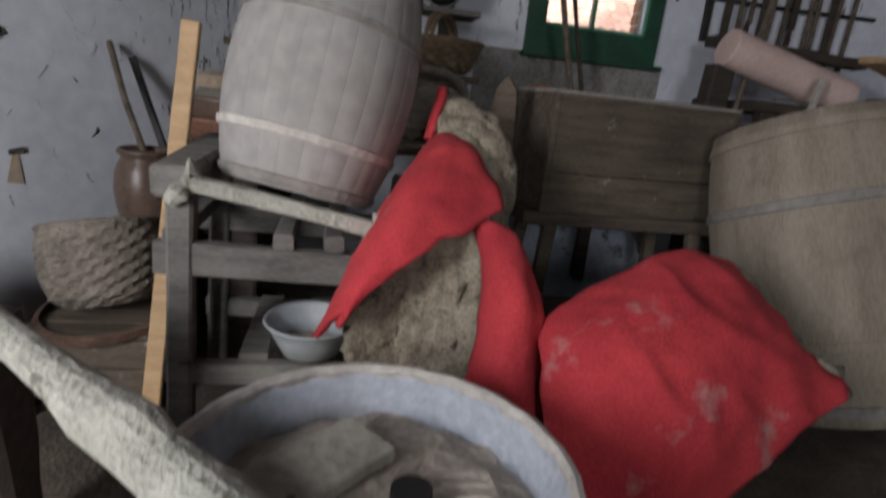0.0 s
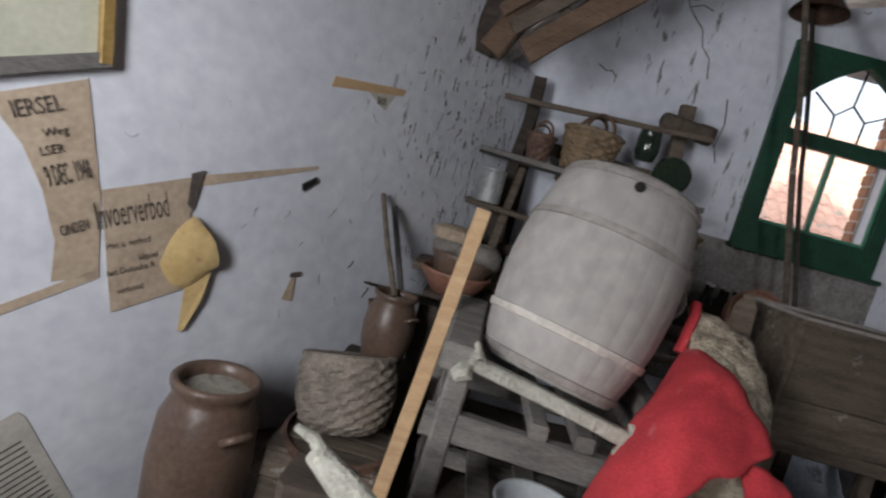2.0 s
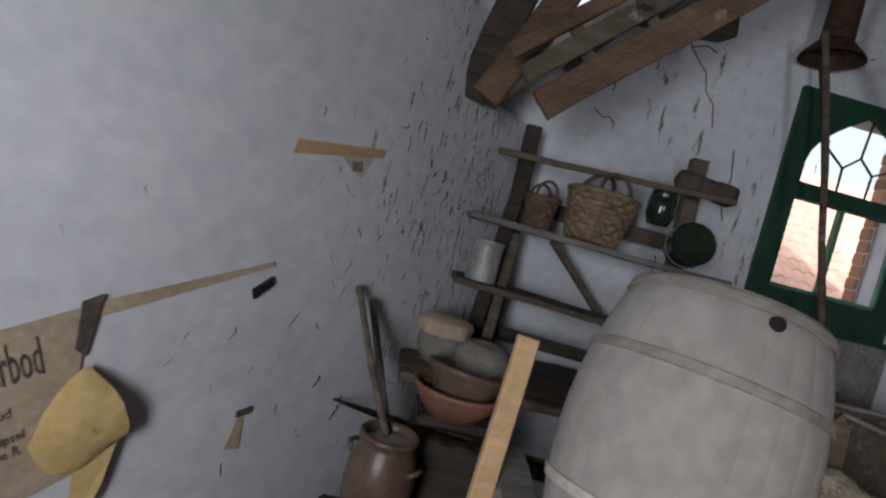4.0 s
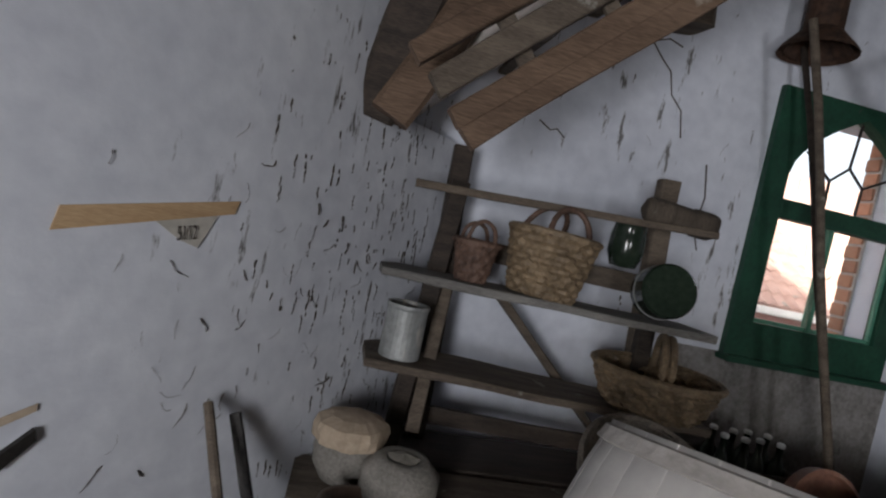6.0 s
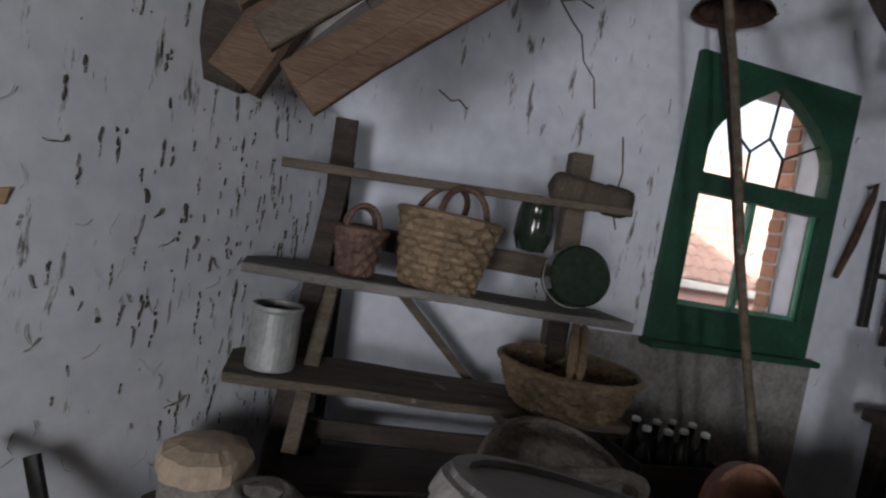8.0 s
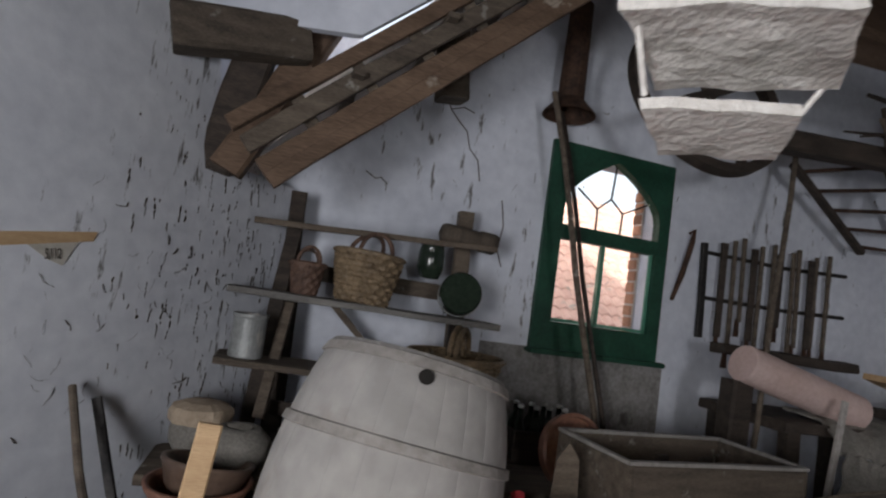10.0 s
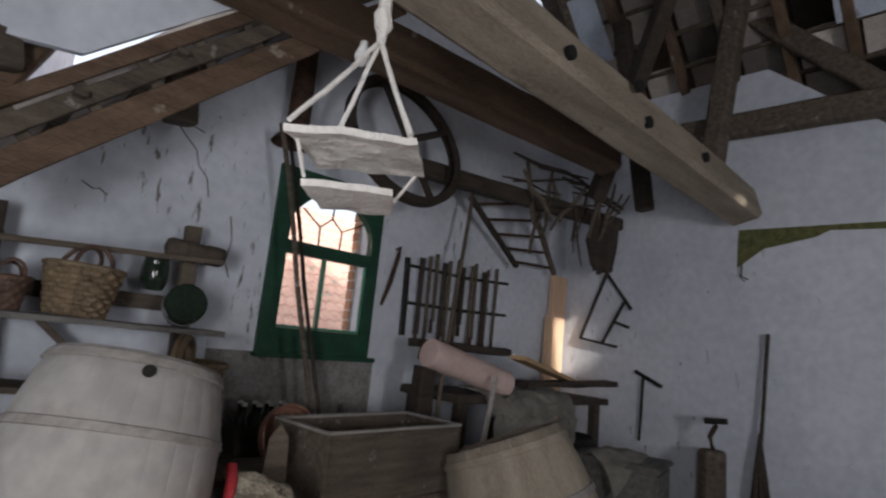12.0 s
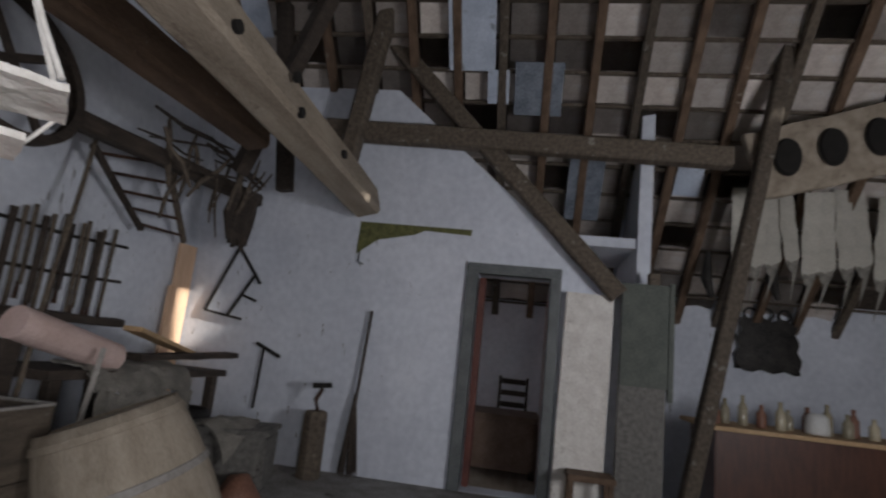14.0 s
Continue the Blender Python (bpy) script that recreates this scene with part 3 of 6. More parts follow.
# window: frame with a pointed head, glazing bars, panes
def head(u0, u1, z0, zs, za, n=8):
    pts = [(u0, z0), (u1, z0), (u1, zs)]
    um = (u0 + u1) / 2
    for i in range(1, n):
        a = i / n
        pts.append((u1 - (u1 - um) * a ** 1.45, zs + (za - zs) * a ** 0.80))
    pts.append((um, za))
    for i in range(n - 1, 0, -1):
        a = i / n
        pts.append((u0 + (um - u0) * a ** 1.45, zs + (za - zs) * a ** 0.80))
    pts.append((u0, zs))
    return pts


window = tagged(new("window_1"), "dark green wooden window with a pointed leaded head", "window", kind="structure")
W3 = lambda y: (lambda u, v: (u, y, v))
part("window_frame", holed([(-0.01, 1.5), (0.90, 1.5), (0.90, 2.80), (-0.01, 2.80)], [[(0.11, 1.67), (0.81, 1.67), (0.81, 2.19), (0.11, 2.19)], head(0.11, 0.82, 2.28, 2.40, 2.74)], W3(3.965), (0, 0.07, 0)), "green_paint", window)
part("window_sill", one((-0.03, 3.90, 1.47), (0.93, 4.0, 1.50), 0.006), "green_paint", window)
part("glazing_bar", one((0.418, 3.975, 1.67), (0.442, 4.02, 2.19), 0.003), "green_light", window)
for a, b in (((0.11, 1.682), (0.81, 1.682)), ((0.80, 1.67), (0.80, 2.19))):
    part("glazing_edge", timber((a[0], 4.0, a[1]), (b[0], 4.0, b[1]), 0.02, 0.02, 0, 1), "green_light", window)
lead = [(0.36, 2.28), (0.355, 2.42), (0.45, 2.50), (0.545, 2.42), (0.54, 2.28)]
for a, b in [*zip(lead, lead[1:]), ((0.355, 2.42), (0.20, 2.53)), ((0.545, 2.42), (0.74, 2.52)), ((0.45, 2.50), (0.465, 2.72))]:
    part("lead_bar", timber((a[0], 3.99, a[1]), (b[0], 3.99, b[1]), 0.011, 0.011, 0, 1), "iron", window)
for u0, u1, z0, z1 in ((0.10, 0.43, 1.66, 2.2), (0.43, 0.82, 1.66, 2.2), (0.10, 0.83, 2.27, 2.75)):
    pane = part("pane", one((u0, 3.998, z0), (u1, 4.001, z1)), "glass", window)
    pane.visible_shadow = False

door_frame = tagged(new("door_1"), "grey painted door frame with the dark red door open", "door", kind="structure")
part("door_jamb", one((3.44, 0.92, 0.46), (3.6, 1.03, 2.48), 0.008), "grey_door", door_frame)
part("door_jamb", one((3.44, 0.12, 0.46), (3.6, 0.22, 2.48), 0.008), "grey_door", door_frame)
part("door_head", one((3.44, 0.12, 2.48), (3.6, 1.03, 2.58), 0.008), "grey_door", door_frame)
leaf = part("door_leaf", one((3.75, 0.16, 0.47), (4.45, 0.21, 2.46), 0.006), "red_door", door_frame, "dark red door leaf swung open")
part("door_lining", one((3.62, 0.85, 0.47), (3.75, 0.915, 2.46), 0.006), "red_door", door_frame)


# ---- outside the window ----
house = thing("neighbour_house", (0, 9.0, 0), "low pink house with an orange pantile roof seen through the window", "house")
part("wall", one((-6, 0, -0.35), (9, 4, 1.55)), "pink_wall", house)
part("gutter", one((-6, -0.18, 1.50), (9, -0.02, 1.62), 0.02), "white_paint", house)
part("roof", poly([(-6, -0.15, 1.6), (9, -0.15, 1.6), (9, 3.0, 4.4), (-6, 3.0, 4.4)], (0, 0.03, -0.08)), "roof_tile", house)
tile_bm = bmesh.new()
for i in range(46):
    for j in range(16):
        x, s = -3.6 + i * 0.2, j * 0.26
        y, z = -0.12 + s * 0.747, 1.63 + s * 0.664
        w = [(0, 0), (0.05, 0.03), (0.11, 0.045), (0.16, 0.03), (0.2, 0.0)]
        lo = [tile_bm.verts.new((x + a, y - 0.02, z + b + 0.02)) for a, b in w]
        up = [tile_bm.verts.new((x + a, y + 0.20, z + b + 0.175)) for a, b in w]
        bt = [tile_bm.verts.new((x + a, y - 0.02, z + b - 0.01)) for a, b in w]
        for k in range(4):
            tile_bm.faces.new((lo[k], lo[k + 1], up[k + 1], up[k]))
            tile_bm.faces.new((bt[k], bt[k + 1], lo[k + 1], lo[k]))
tagged(part("pantiles", tile_bm, "roof_tile", house), kind="stuff")
jamb = structure("brick_jamb", one((0.856, 4.20, 1.53), (0.868, 4.298, 2.77)), "hoop_pale", "orange brick jamb in the depth of the window opening", "wall")
brick_me = None
for k in range(15):
    if brick_me is None:
        b = part("brick", one((0, 0, 0), (0.02, 0.085, 0.066), 0.004), "brick", jamb)
        brick_me = b.data
    else:
        b = new("brick", brick_me)
        b.parent = jamb
    b.location = (0.842 + 0.001 * (k % 3), 4.205 + 0.008 * (k % 2), 1.54 + k * 0.081)

# ---- the tilted barrel on its stand ----
def barrel(name, m, r_end, r_mid, height, wood, label, hoops, lid=True, staves=26, bung=None):
    b = thing(name, m, label, "barrel")
    prof = lambda z: r_end + (r_mid - r_end) * (1 - (2 * z / height - 1) ** 2)
    n = 10
    half = math.pi / staves
    for k in range(staves):
        turn = math.tau * k / staves
        bm = bmesh.new()
        rows = []
        for i in range(n + 1):
            z = height * i / n
            r = prof(z) + 0.0004 * math.sin(k * 2.4)
            rows.append([bm.verts.new((rr * math.cos(a + turn), rr * math.sin(a + turn), z)) for rr, a in ((r - 0.022, -half), (r - 0.0006, -half), (r - 0.0001, -half * 0.93), (r, 0), (r - 0.0001, half * 0.93), (r - 0.0006, half), (r - 0.022, half))])
        for a, c in zip(rows, rows[1:]):
            for q in range(7):
                f = bm.faces.new((a[q], a[(q + 1) % 7], c[(q + 1) % 7], c[q]))
                f.smooth = q in (2, 3)
        bm.faces.new(rows[0][::-1])
        bm.faces.new(rows[-1])
        bmesh.ops.recalc_face_normals(bm, faces=bm.faces)
        part("stave", bm, wood, b)
    for z, w, mt in hoops:
        part("hoop", lathe([(prof(z - w / 2) + 0.001, z - w / 2), (prof(z - w / 2) + 0.008, z - w / 2 + 0.003), (prof(z + w / 2) + 0.008, z + w / 2 - 0.003), (prof(z + w / 2) + 0.001, z + w / 2)], 48, lambda i, j: 0.0015 * math.sin(j * 1.7 + i)), mt, b, smooth=False)
    for z in (0.03, height - 0.02):
        part("barrel_head", lathe([(0, z - 0.008), (prof(z) - 0.012, z - 0.008), (prof(z) - 0.012, z + 0.008), (0, z + 0.008)], 40), wood, b)
    if bung:
        a, z = bung
        # solid plug, coloured near-black as the shade in the bung hole
        bm = lathe([(0, -0.01), (0.018, -0.01), (0.018, 0.006), (0, 0.006)], 14)
        bmesh.ops.transform(bm, matrix=pose(0, 0, z, 0, 0, a) @ pose(prof(z) + 0.001, 0, 0, 0, 90, 0), verts=bm.verts)
        part("bung_hole", bm, "hole", b)
    return b


B1 = pose(-1.255, 2.27, 0.81, -11, 11, 0)
barrel("tilted_barrel", B1, 0.242, 0.305, 0.745, "barrel_dust", "dust-grey wooden barrel tilted on a wooden stand", [(0.025, 0.03, "hoop_dull"), (0.165, 0.03, "hoop_pale"), (0.53, 0.028, "hoop_dull"), (0.722, 0.03, "hoop_dull")], bung=(-101, 0.69))
rim = thing("barrel_cradle", pose(-1.255, 2.26, 0.795, -4, 11, 0), "frayed pale wooden bar under the barrel", "wooden bar")
bm = timber((-0.30, -0.235, 0.0), (0.30, -0.235, 0.0), 0.045, 0.05, 0.010, 16, 3)
part("bar", bm, "dust_pale", rim)
for x in (-0.29, 0.27):
    part("knot", tube([(x - 0.03, -0.25, -0.07), (x, -0.26, -0.03), (x + 0.01, -0.25, 0.02), (x - 0.01, -0.22, 0.05)], [0.02, 0.035, 0.03, 0.015], 8, 0.02), "dust_pale", rim)

stand = thing("barrel_stand", (-1.22, 2.30, 0), "grey weathered wooden stand carrying the tilted barrel", "stand")
for x in (-0.36, 0.34):
    for y in (-0.24, 0.30):
        part("leg", timber((x, y, 0.0), (x + 0.02, y, 0.84), 0.075, 0.075, 0.004, 8, x + y), "grey_wood", stand)
for y in (-0.24, 0.30):
    part("rail", timber((-0.42, y, 0.63), (0.40, y, 0.61), 0.055, 0.10, 0.004, 8, y), "grey_wood", stand)
    part("rail", timber((-0.40, y, 0.25), (0.40, y, 0.24), 0.05, 0.07, 0.004, 8, y + 3), "grey_wood", stand)
for x in (-0.36, -0.05, 0.10, 0.34):
    part("cross_rail", timber((x, -0.27, 0.70), (x, 0.33, 0.71), 0.06, 0.05, 0.004, 6, x), "grey_wood", stand)
part("bearing_block", timber((-0.36, -0.27, 0.86), (-0.33, 0.32, 0.90), 0.12, 0.10, 0.012, 6, 2), "grey_wood", stand)
part("bearing_block", timber((0.36, -0.26, 0.78), (0.36, 0.32, 0.80), 0.10, 0.08, 0.012, 6, 4), "grey_wood", stand)
part("slat", timber((-0.14, -0.22, 0.29), (-0.14, 0.30, 0.29), 0.09, 0.02, 0.003, 4, 5), "grey_wood", stand)
part("slat", timber((0.06, -0.22, 0.29), (0.06, 0.30, 0.29), 0.09, 0.02, 0.003, 4, 6), "grey_wood", stand)

plank = thing("leaning_plank", (-1.68, 2.32, 0), "pale fresh pine plank leaning by the barrel stand", "plank")
part("board", timber((-0.05, -0.08, 0.0), (0.06, 0.12, 1.32), 0.06, 0.035, 0.002, 8, 3), "fresh_wood", plank)
bowl = thing("plastic_bowl", Matrix.Translation((-1.18, 2.12, 0.30)) @ Matrix.Scale(1.25, 4), "translucent pale plastic bowl on the stand's lower rail", "bowl")
part("bowl_body", lathe([(0, 0), (0.075, 0), (0.10, 0.05), (0.118, 0.085), (0.125, 0.088), (0.122, 0.094), (0.112, 0.088), (0.095, 0.05), (0.07, 0.008), (0, 0.008)], 36), "bowl_plastic", bowl, smooth=True)
bm = lathe([(0, 0.035), (0.04, 0.03), (0.075, 0.02)], 20)
rough(bm, 0.012, 30)
part("filling", bm, "grain_dust", bowl)

barrel("tan_barrel", pose(0.95, 2.04, 0.13, -21, -10, 0), 0.32, 0.40, 1.17, "barrel_tan", "tan dusty wooden barrel standing upright", [(0.06, 0.05, "hoop_dull"), (0.30, 0.04, "barrel_tan"), (0.83, 0.04, "hoop_dull"), (1.11, 0.04, "barrel_tan")])

# ---- tub in front, dusty branch ----
tub = thing("round_tub", (-1.03, 1.13, 0), "round rusty-rimmed tub whitewashed inside, full of dusty scraps", "tub")
part("wall", lathe([(0.28, 0), (0.325, 0.3), (0.334, 0.58), (0.318, 0.585), (0.30, 0.47), (0.295, 0.43)], 56), "tub_inside", tub, smooth=True)
part("rim", lathe([(0.333, 0.575), (0.341, 0.585), (0.337, 0.602), (0.325, 0.605), (0.316, 0.595), (0.318, 0.58)], 56, lambda i, j: 0.002 * math.sin(j * 2.3)), "hoop_pale", tub)
bm = lathe([(0, 0.545), (0.12, 0.54), (0.22, 0.53), (0.305, 0.49)], 40)
bmesh.ops.subdivide_edges(bm, edges=bm.edges[:], cuts=2)
rough(bm, 0.016, 16)
part("filling", bm, "grain_dust", tub)
part("board", timber((-0.22, -0.05, 0.55), (0.0, 0.12, 0.565), 0.13, 0.03, 0.006, 6, 8), "dust_lid", tub)
# disc on the scraps, a knot hole's shade given by colour
bm = lathe([(0, 0), (0.035, 0), (0.035, 0.02), (0, 0.02)], 16)
bmesh.ops.transform(bm, matrix=pose(0.06, -0.02, 0.55), verts=bm.verts)
part("knot_hole", bm, "hole", tub)
branch = thing("dusty_branch", (0, 0, 0), "thick branch furred with pale dust and cobweb", "branch")
part("stem", tube([(-1.86, 1.56, 0.69), (-1.78, 1.49, 0.68), (-1.66, 1.39, 0.66), (-1.54, 1.29, 0.64), (-1.47, 1.24, 0.63), (-1.40, 1.18, 0.62), (-1.34, 1.12, 0.615), (-1.24, 1.03, 0.61), (-1.15, 0.98, 0.60)], [0.030, 0.036, 0.036, 0.038, 0.052, 0.056, 0.046, 0.05, 0.035], 14, 0.012), "dust_pale", branch)
part("stub", tube([(-1.85, 1.55, 0.70), (-1.88, 1.57, 0.72), (-1.92, 1.56, 0.74)], [0.02, 0.017, 0.01], 8, 0.008), "dust_pale", branch)
trestle = thing("saw_block", (-1.74, 1.50, 0), "rough wooden block holding up the branch", "block")
part("block", timber((-0.1, 0.05, 0.0), (-0.1, 0.05, 0.65), 0.16, 0.14, 0.012, 6, 4), "dark_wood", trestle)

# ---- red fleece-lined covers ----
cover = thing("red_hood_cover", (0, 0, 0), "red felt cover folded to a point with grey fleece lining", "blanket")
part("felt", bent([[(-1.17, 1.89, 0.46), (-1.04, 2.04, 0.69), (-0.87, 2.24, 0.99), (-0.79, 2.32, 1.04)],
                   [(-1.14, 1.78, 0.57), (-1.04, 1.88, 0.80), (-0.91, 2.10, 1.13), (-0.74, 2.24, 1.08)],
                   [(-1.05, 1.72, 0.64), (-0.98, 1.74, 0.85), (-0.85, 1.88, 1.05), (-0.64, 2.05, 0.99)],
                   [(-1.09, 1.77, 0.54), (-0.97, 1.76, 0.75), (-0.81, 1.79, 0.79), (-0.63, 1.94, 0.86)]], 34, 30, 0, 0.012, 9, 0.02, 1.0, 0.016), "red_felt", cover, smooth=True)
part("lining", bent([[(-0.78, 2.42, 1.18), (-0.78, 2.35, 1.13), (-0.82, 2.28, 1.03), (-0.76, 2.24, 1.02)],
                     [(-0.63, 2.36, 1.20), (-0.66, 2.27, 1.13), (-0.73, 2.22, 1.05), (-0.73, 2.16, 1.01)],
                     [(-0.44, 2.24, 1.06), (-0.52, 2.17, 1.04), (-0.64, 2.11, 0.98), (-0.66, 2.06, 0.95)],
                     [(-0.57, 2.06, 0.78), (-0.61, 2.01, 0.81), (-0.67, 1.97, 0.84), (-0.68, 1.93, 0.84)]], 26, 22, 0, 0.02, 18, 0.03, 2.0), "fleece", cover, "matted grey fleece lining", smooth=True)
part("piping", tube([(-0.82, 2.30, 1.02), (-0.80, 2.33, 1.10), (-0.78, 2.36, 1.16), (-0.77, 2.40, 1.19)], 0.02, 8, 0.006), "red_felt", cover, "red felt edge")
part("inner_lining", bent([[(-1.09, 1.90, 0.50), (-0.96, 1.95, 0.66), (-0.84, 1.96, 0.78), (-0.69, 1.96, 0.83)],
                           [(-1.06, 1.93, 0.40), (-0.93, 2.02, 0.50), (-0.77, 1.98, 0.61), (-0.64, 1.93, 0.67)],
                           [(-1.04, 1.92, 0.24), (-0.90, 1.92, 0.30), (-0.77, 1.88, 0.44), (-0.65, 1.84, 0.54)],
                           [(-1.05, 1.92, 0.0), (-0.90, 1.89, 0.0), (-0.77, 1.82, 0.0), (-0.62, 1.80, 0.0)]], 30, 26, 0, 0.022, 15, 0.03, 3.0), "fleece", cover, "matted grey fleece lining", smooth=True)
part("strip", bent([[(-0.72, 1.92, 0.80), (-0.71, 1.89, 0.84), (-0.64, 1.88, 0.84), (-0.59, 1.89, 0.78)],
                    [(-0.67, 1.79, 0.69), (-0.68, 1.67, 0.77), (-0.59, 1.65, 0.77), (-0.53, 1.75, 0.65)],
                    [(-0.74, 1.71, 0.52), (-0.71, 1.50, 0.63), (-0.62, 1.52, 0.70), (-0.52, 1.66, 0.58)],
                    [(-0.79, 1.66, 0.05), (-0.71, 1.52, 0.05), (-0.61, 1.48, 0.05), (-0.53, 1.56, 0.05)]], 34, 26, 0, 0.014, 9, 0.02, 5.0, 0.02), "red_felt", cover, smooth=True)
blanket = thing("red_blanket", (0, 0, 0), "crumpled red felt blanket with a frayed fleece edge", "blanket")
part("felt", bent([[(-0.55, 1.70, 0.62), (-0.33, 1.78, 0.76), (-0.06, 1.82, 0.87), (0.05, 1.77, 0.77)],
                   [(-0.60, 1.54, 0.57), (-0.45, 1.46, 0.75), (-0.20, 1.53, 0.88), (0.12, 1.66, 0.69)],
                   [(-0.59, 1.46, 0.44), (-0.48, 1.24, 0.57), (-0.22, 1.33, 0.68), (0.20, 1.56, 0.58)],
                   [(-0.58, 1.48, 0.02), (-0.40, 1.24, 0.08), (-0.10, 1.36, 0.40), (0.29, 1.51, 0.52)]], 54, 50, 0, 0.014, 7, 0.02, 7.0, 0.022), "red_felt", blanket, smooth=True)
part("frayed_edge", bent([[(0.05, 1.78, 0.77), (0.08, 1.78, 0.76), (0.09, 1.77, 0.75), (0.11, 1.77, 0.73)],
                          [(0.11, 1.68, 0.67), (0.13, 1.68, 0.66), (0.16, 1.67, 0.65), (0.18, 1.67, 0.63)],
                          [(0.14, 1.62, 0.60), (0.17, 1.62, 0.59), (0.19, 1.61, 0.58), (0.21, 1.61, 0.56)],
                          [(0.24, 1.55, 0.55), (0.28, 1.54, 0.52), (0.31, 1.53, 0.50), (0.33, 1.53, 0.48)]], 34, 6, 0, 0.013, 34, 0.02, 8.0), "fleece", blanket, "frayed grey fleece edge", smooth=True)
trunk = thing("old_crate", (0, 0, 0), "old wooden crate hidden beneath the red covers", "crate")
part("body", one((-0.56, 1.72, 0), (-0.02, 2.0, 0.58), 0.01), "dark_wood", trunk)

# ---- papered wall: notices, strips, framed print ----
def on_wall(name, outline, material, label, category, depth=0.003, off=0.002, curl=0.0):
    ob = thing(name, NOTICES, label, category)
    bm = poly([(s, -off, z) for s, z in outline], (0, -depth, 0))
    part("sheet", bm, material, ob)
    return ob


n1 = on_wall("torn_notice", [(-2.58, 1.275), (-2.33, 1.40), (-2.235, 1.03), (-2.19, 0.73), (-2.33, 0.71), (-2.34, 0.85), (-2.40, 1.02), (-2.47, 1.15)], "paper", "torn brown auction notice with black letters, dated 1946", "notice")
def wall_text(ob, text, s, z, size, slant=-22, stretch=0.8):
    words(text, size, pose(s, -0.0098, z, 90, 0, 0) @ pose(0, 0, 0, 0, 0, slant), "ink", ob, "lettering", stretch)


wall_text(n1, "IERSEL", -2.505, 1.225, 0.075, 25, 0.66)
wall_text(n1, "Weg", -2.42, 1.185, 0.040, 25, 0.9)
wall_text(n1, "LSER", -2.42, 1.125, 0.042, 24, 0.8)
wall_text(n1, "9 DEC. 1946", -2.385, 1.03, 0.10, 24, 0.25)
wall_text(n1, "ONDEN", -2.325, 0.87, 0.055, 24, 0.44)
strip = on_wall("paper_strip", [(-2.75, 0.43), (-2.20, 0.725), (-2.20, 0.76), (-2.75, 0.47)], "paper", "brown paper strip still glued to the wall", "paper strip")
strip = on_wall("paper_strip", [(-2.90, 1.14), (-2.56, 1.285), (-2.57, 1.30), (-2.90, 1.17)], "paper", "brown paper strip still glued to the wall", "paper strip")
n2 = on_wall("import_ban_notice", [(-2.235, 1.045), (-1.94, 1.145), (-1.93, 1.10), (-1.885, 0.70), (-2.09, 0.615), (-2.13, 0.60)], "paper", "torn brown notice with large black heading", "notice", 0.004, 0.004)
wall_text(n2, "Invoerverbod", -2.225, 0.905, 0.145, 19, 0.31)
wall_text(n2, "Het is verbod", -2.185, 0.835, 0.036, 18, 0.75)
wall_text(n2, "klipsel", -2.07, 0.805, 0.036, 18, 0.75)
wall_text(n2, "het Duitsche R", -2.165, 0.735, 0.036, 18, 0.75)
wall_text(n2, "verbond", -2.12, 0.670, 0.036, 18, 0.75)
ylw = thing("curled_paper", NOTICES, "curled yellow-brown torn paper flap", "paper")
part("flap", bent([[(-2.00, -0.008, 0.80), (-1.99, -0.03, 0.90), (-1.96, -0.04, 0.97), (-1.91, -0.02, 1.00)],
                   [(-1.97, -0.02, 0.74), (-1.94, -0.06, 0.84), (-1.91, -0.09, 0.93), (-1.86, -0.06, 0.97)],
                   [(-1.92, -0.02, 0.70), (-1.89, -0.06, 0.78), (-1.86, -0.09, 0.86), (-1.82, -0.10, 0.90)],
                   [(-1.86, -0.008, 0.70), (-1.84, -0.03, 0.75), (-1.82, -0.05, 0.80), (-1.79, -0.06, 0.82)]], 16, 16, 0, 0.006, 12, 0.003), "paper_yellow", ylw)
part("tongue", poly([(-1.885, -0.012, 0.72), (-1.80, -0.03, 0.78), (-1.815, -0.03, 0.66), (-1.855, -0.02, 0.53), (-1.875, -0.012, 0.52)], (0, -0.003, 0)), "paper_yellow", ylw)
strip = on_wall("paper_strip", [(-1.94, 1.105), (-1.395, 1.285), (-1.395, 1.30), (-1.94, 1.15)], "paper", "narrow brown paper strip still glued to the wall", "paper strip")
part("scrap", poly([(-1.945, -0.004, 1.16), (-1.90, -0.004, 1.18), (-1.915, -0.004, 1.02), (-1.94, -0.004, 1.04)], (0, -0.008, 0)), "ink", strip)
strip = on_wall("paper_strip", [(-1.43, 1.655), (-1.01, 1.735), (-1.00, 1.77), (-1.42, 1.705)], "fresh_wood", "pale brown strip of a lost notice with a torn corner", "paper strip")
part("corner", poly([(-1.22, -0.002, 1.695), (-1.06, -0.002, 1.725), (-1.10, -0.002, 1.64), (-1.15, -0.002, 1.655)], (0, -0.003, 0)), "newsprint", strip)
wall_text(strip, "5112", -1.165, 1.655, 0.05, 8, 0.55)
tag = on_wall("paper_scrap", [(-1.425, 0.66), (-1.365, 0.65), (-1.375, 0.76), (-1.395, 0.78)], "paper", "small torn brown paper scrap nailed to the wall", "paper")
part("nail", poly([(-1.41, -0.005, 0.77), (-1.355, -0.005, 0.775), (-1.355, -0.005, 0.80), (-1.41, -0.005, 0.79)], (0, -0.006, 0)), "ink", tag)
clip = on_wall("black_clip", [(-1.45, 1.175), (-1.39, 1.225), (-1.395, 1.25), (-1.46, 1.205)], "iron", "small black iron clip nailed to the wall", "clip", 0.012)
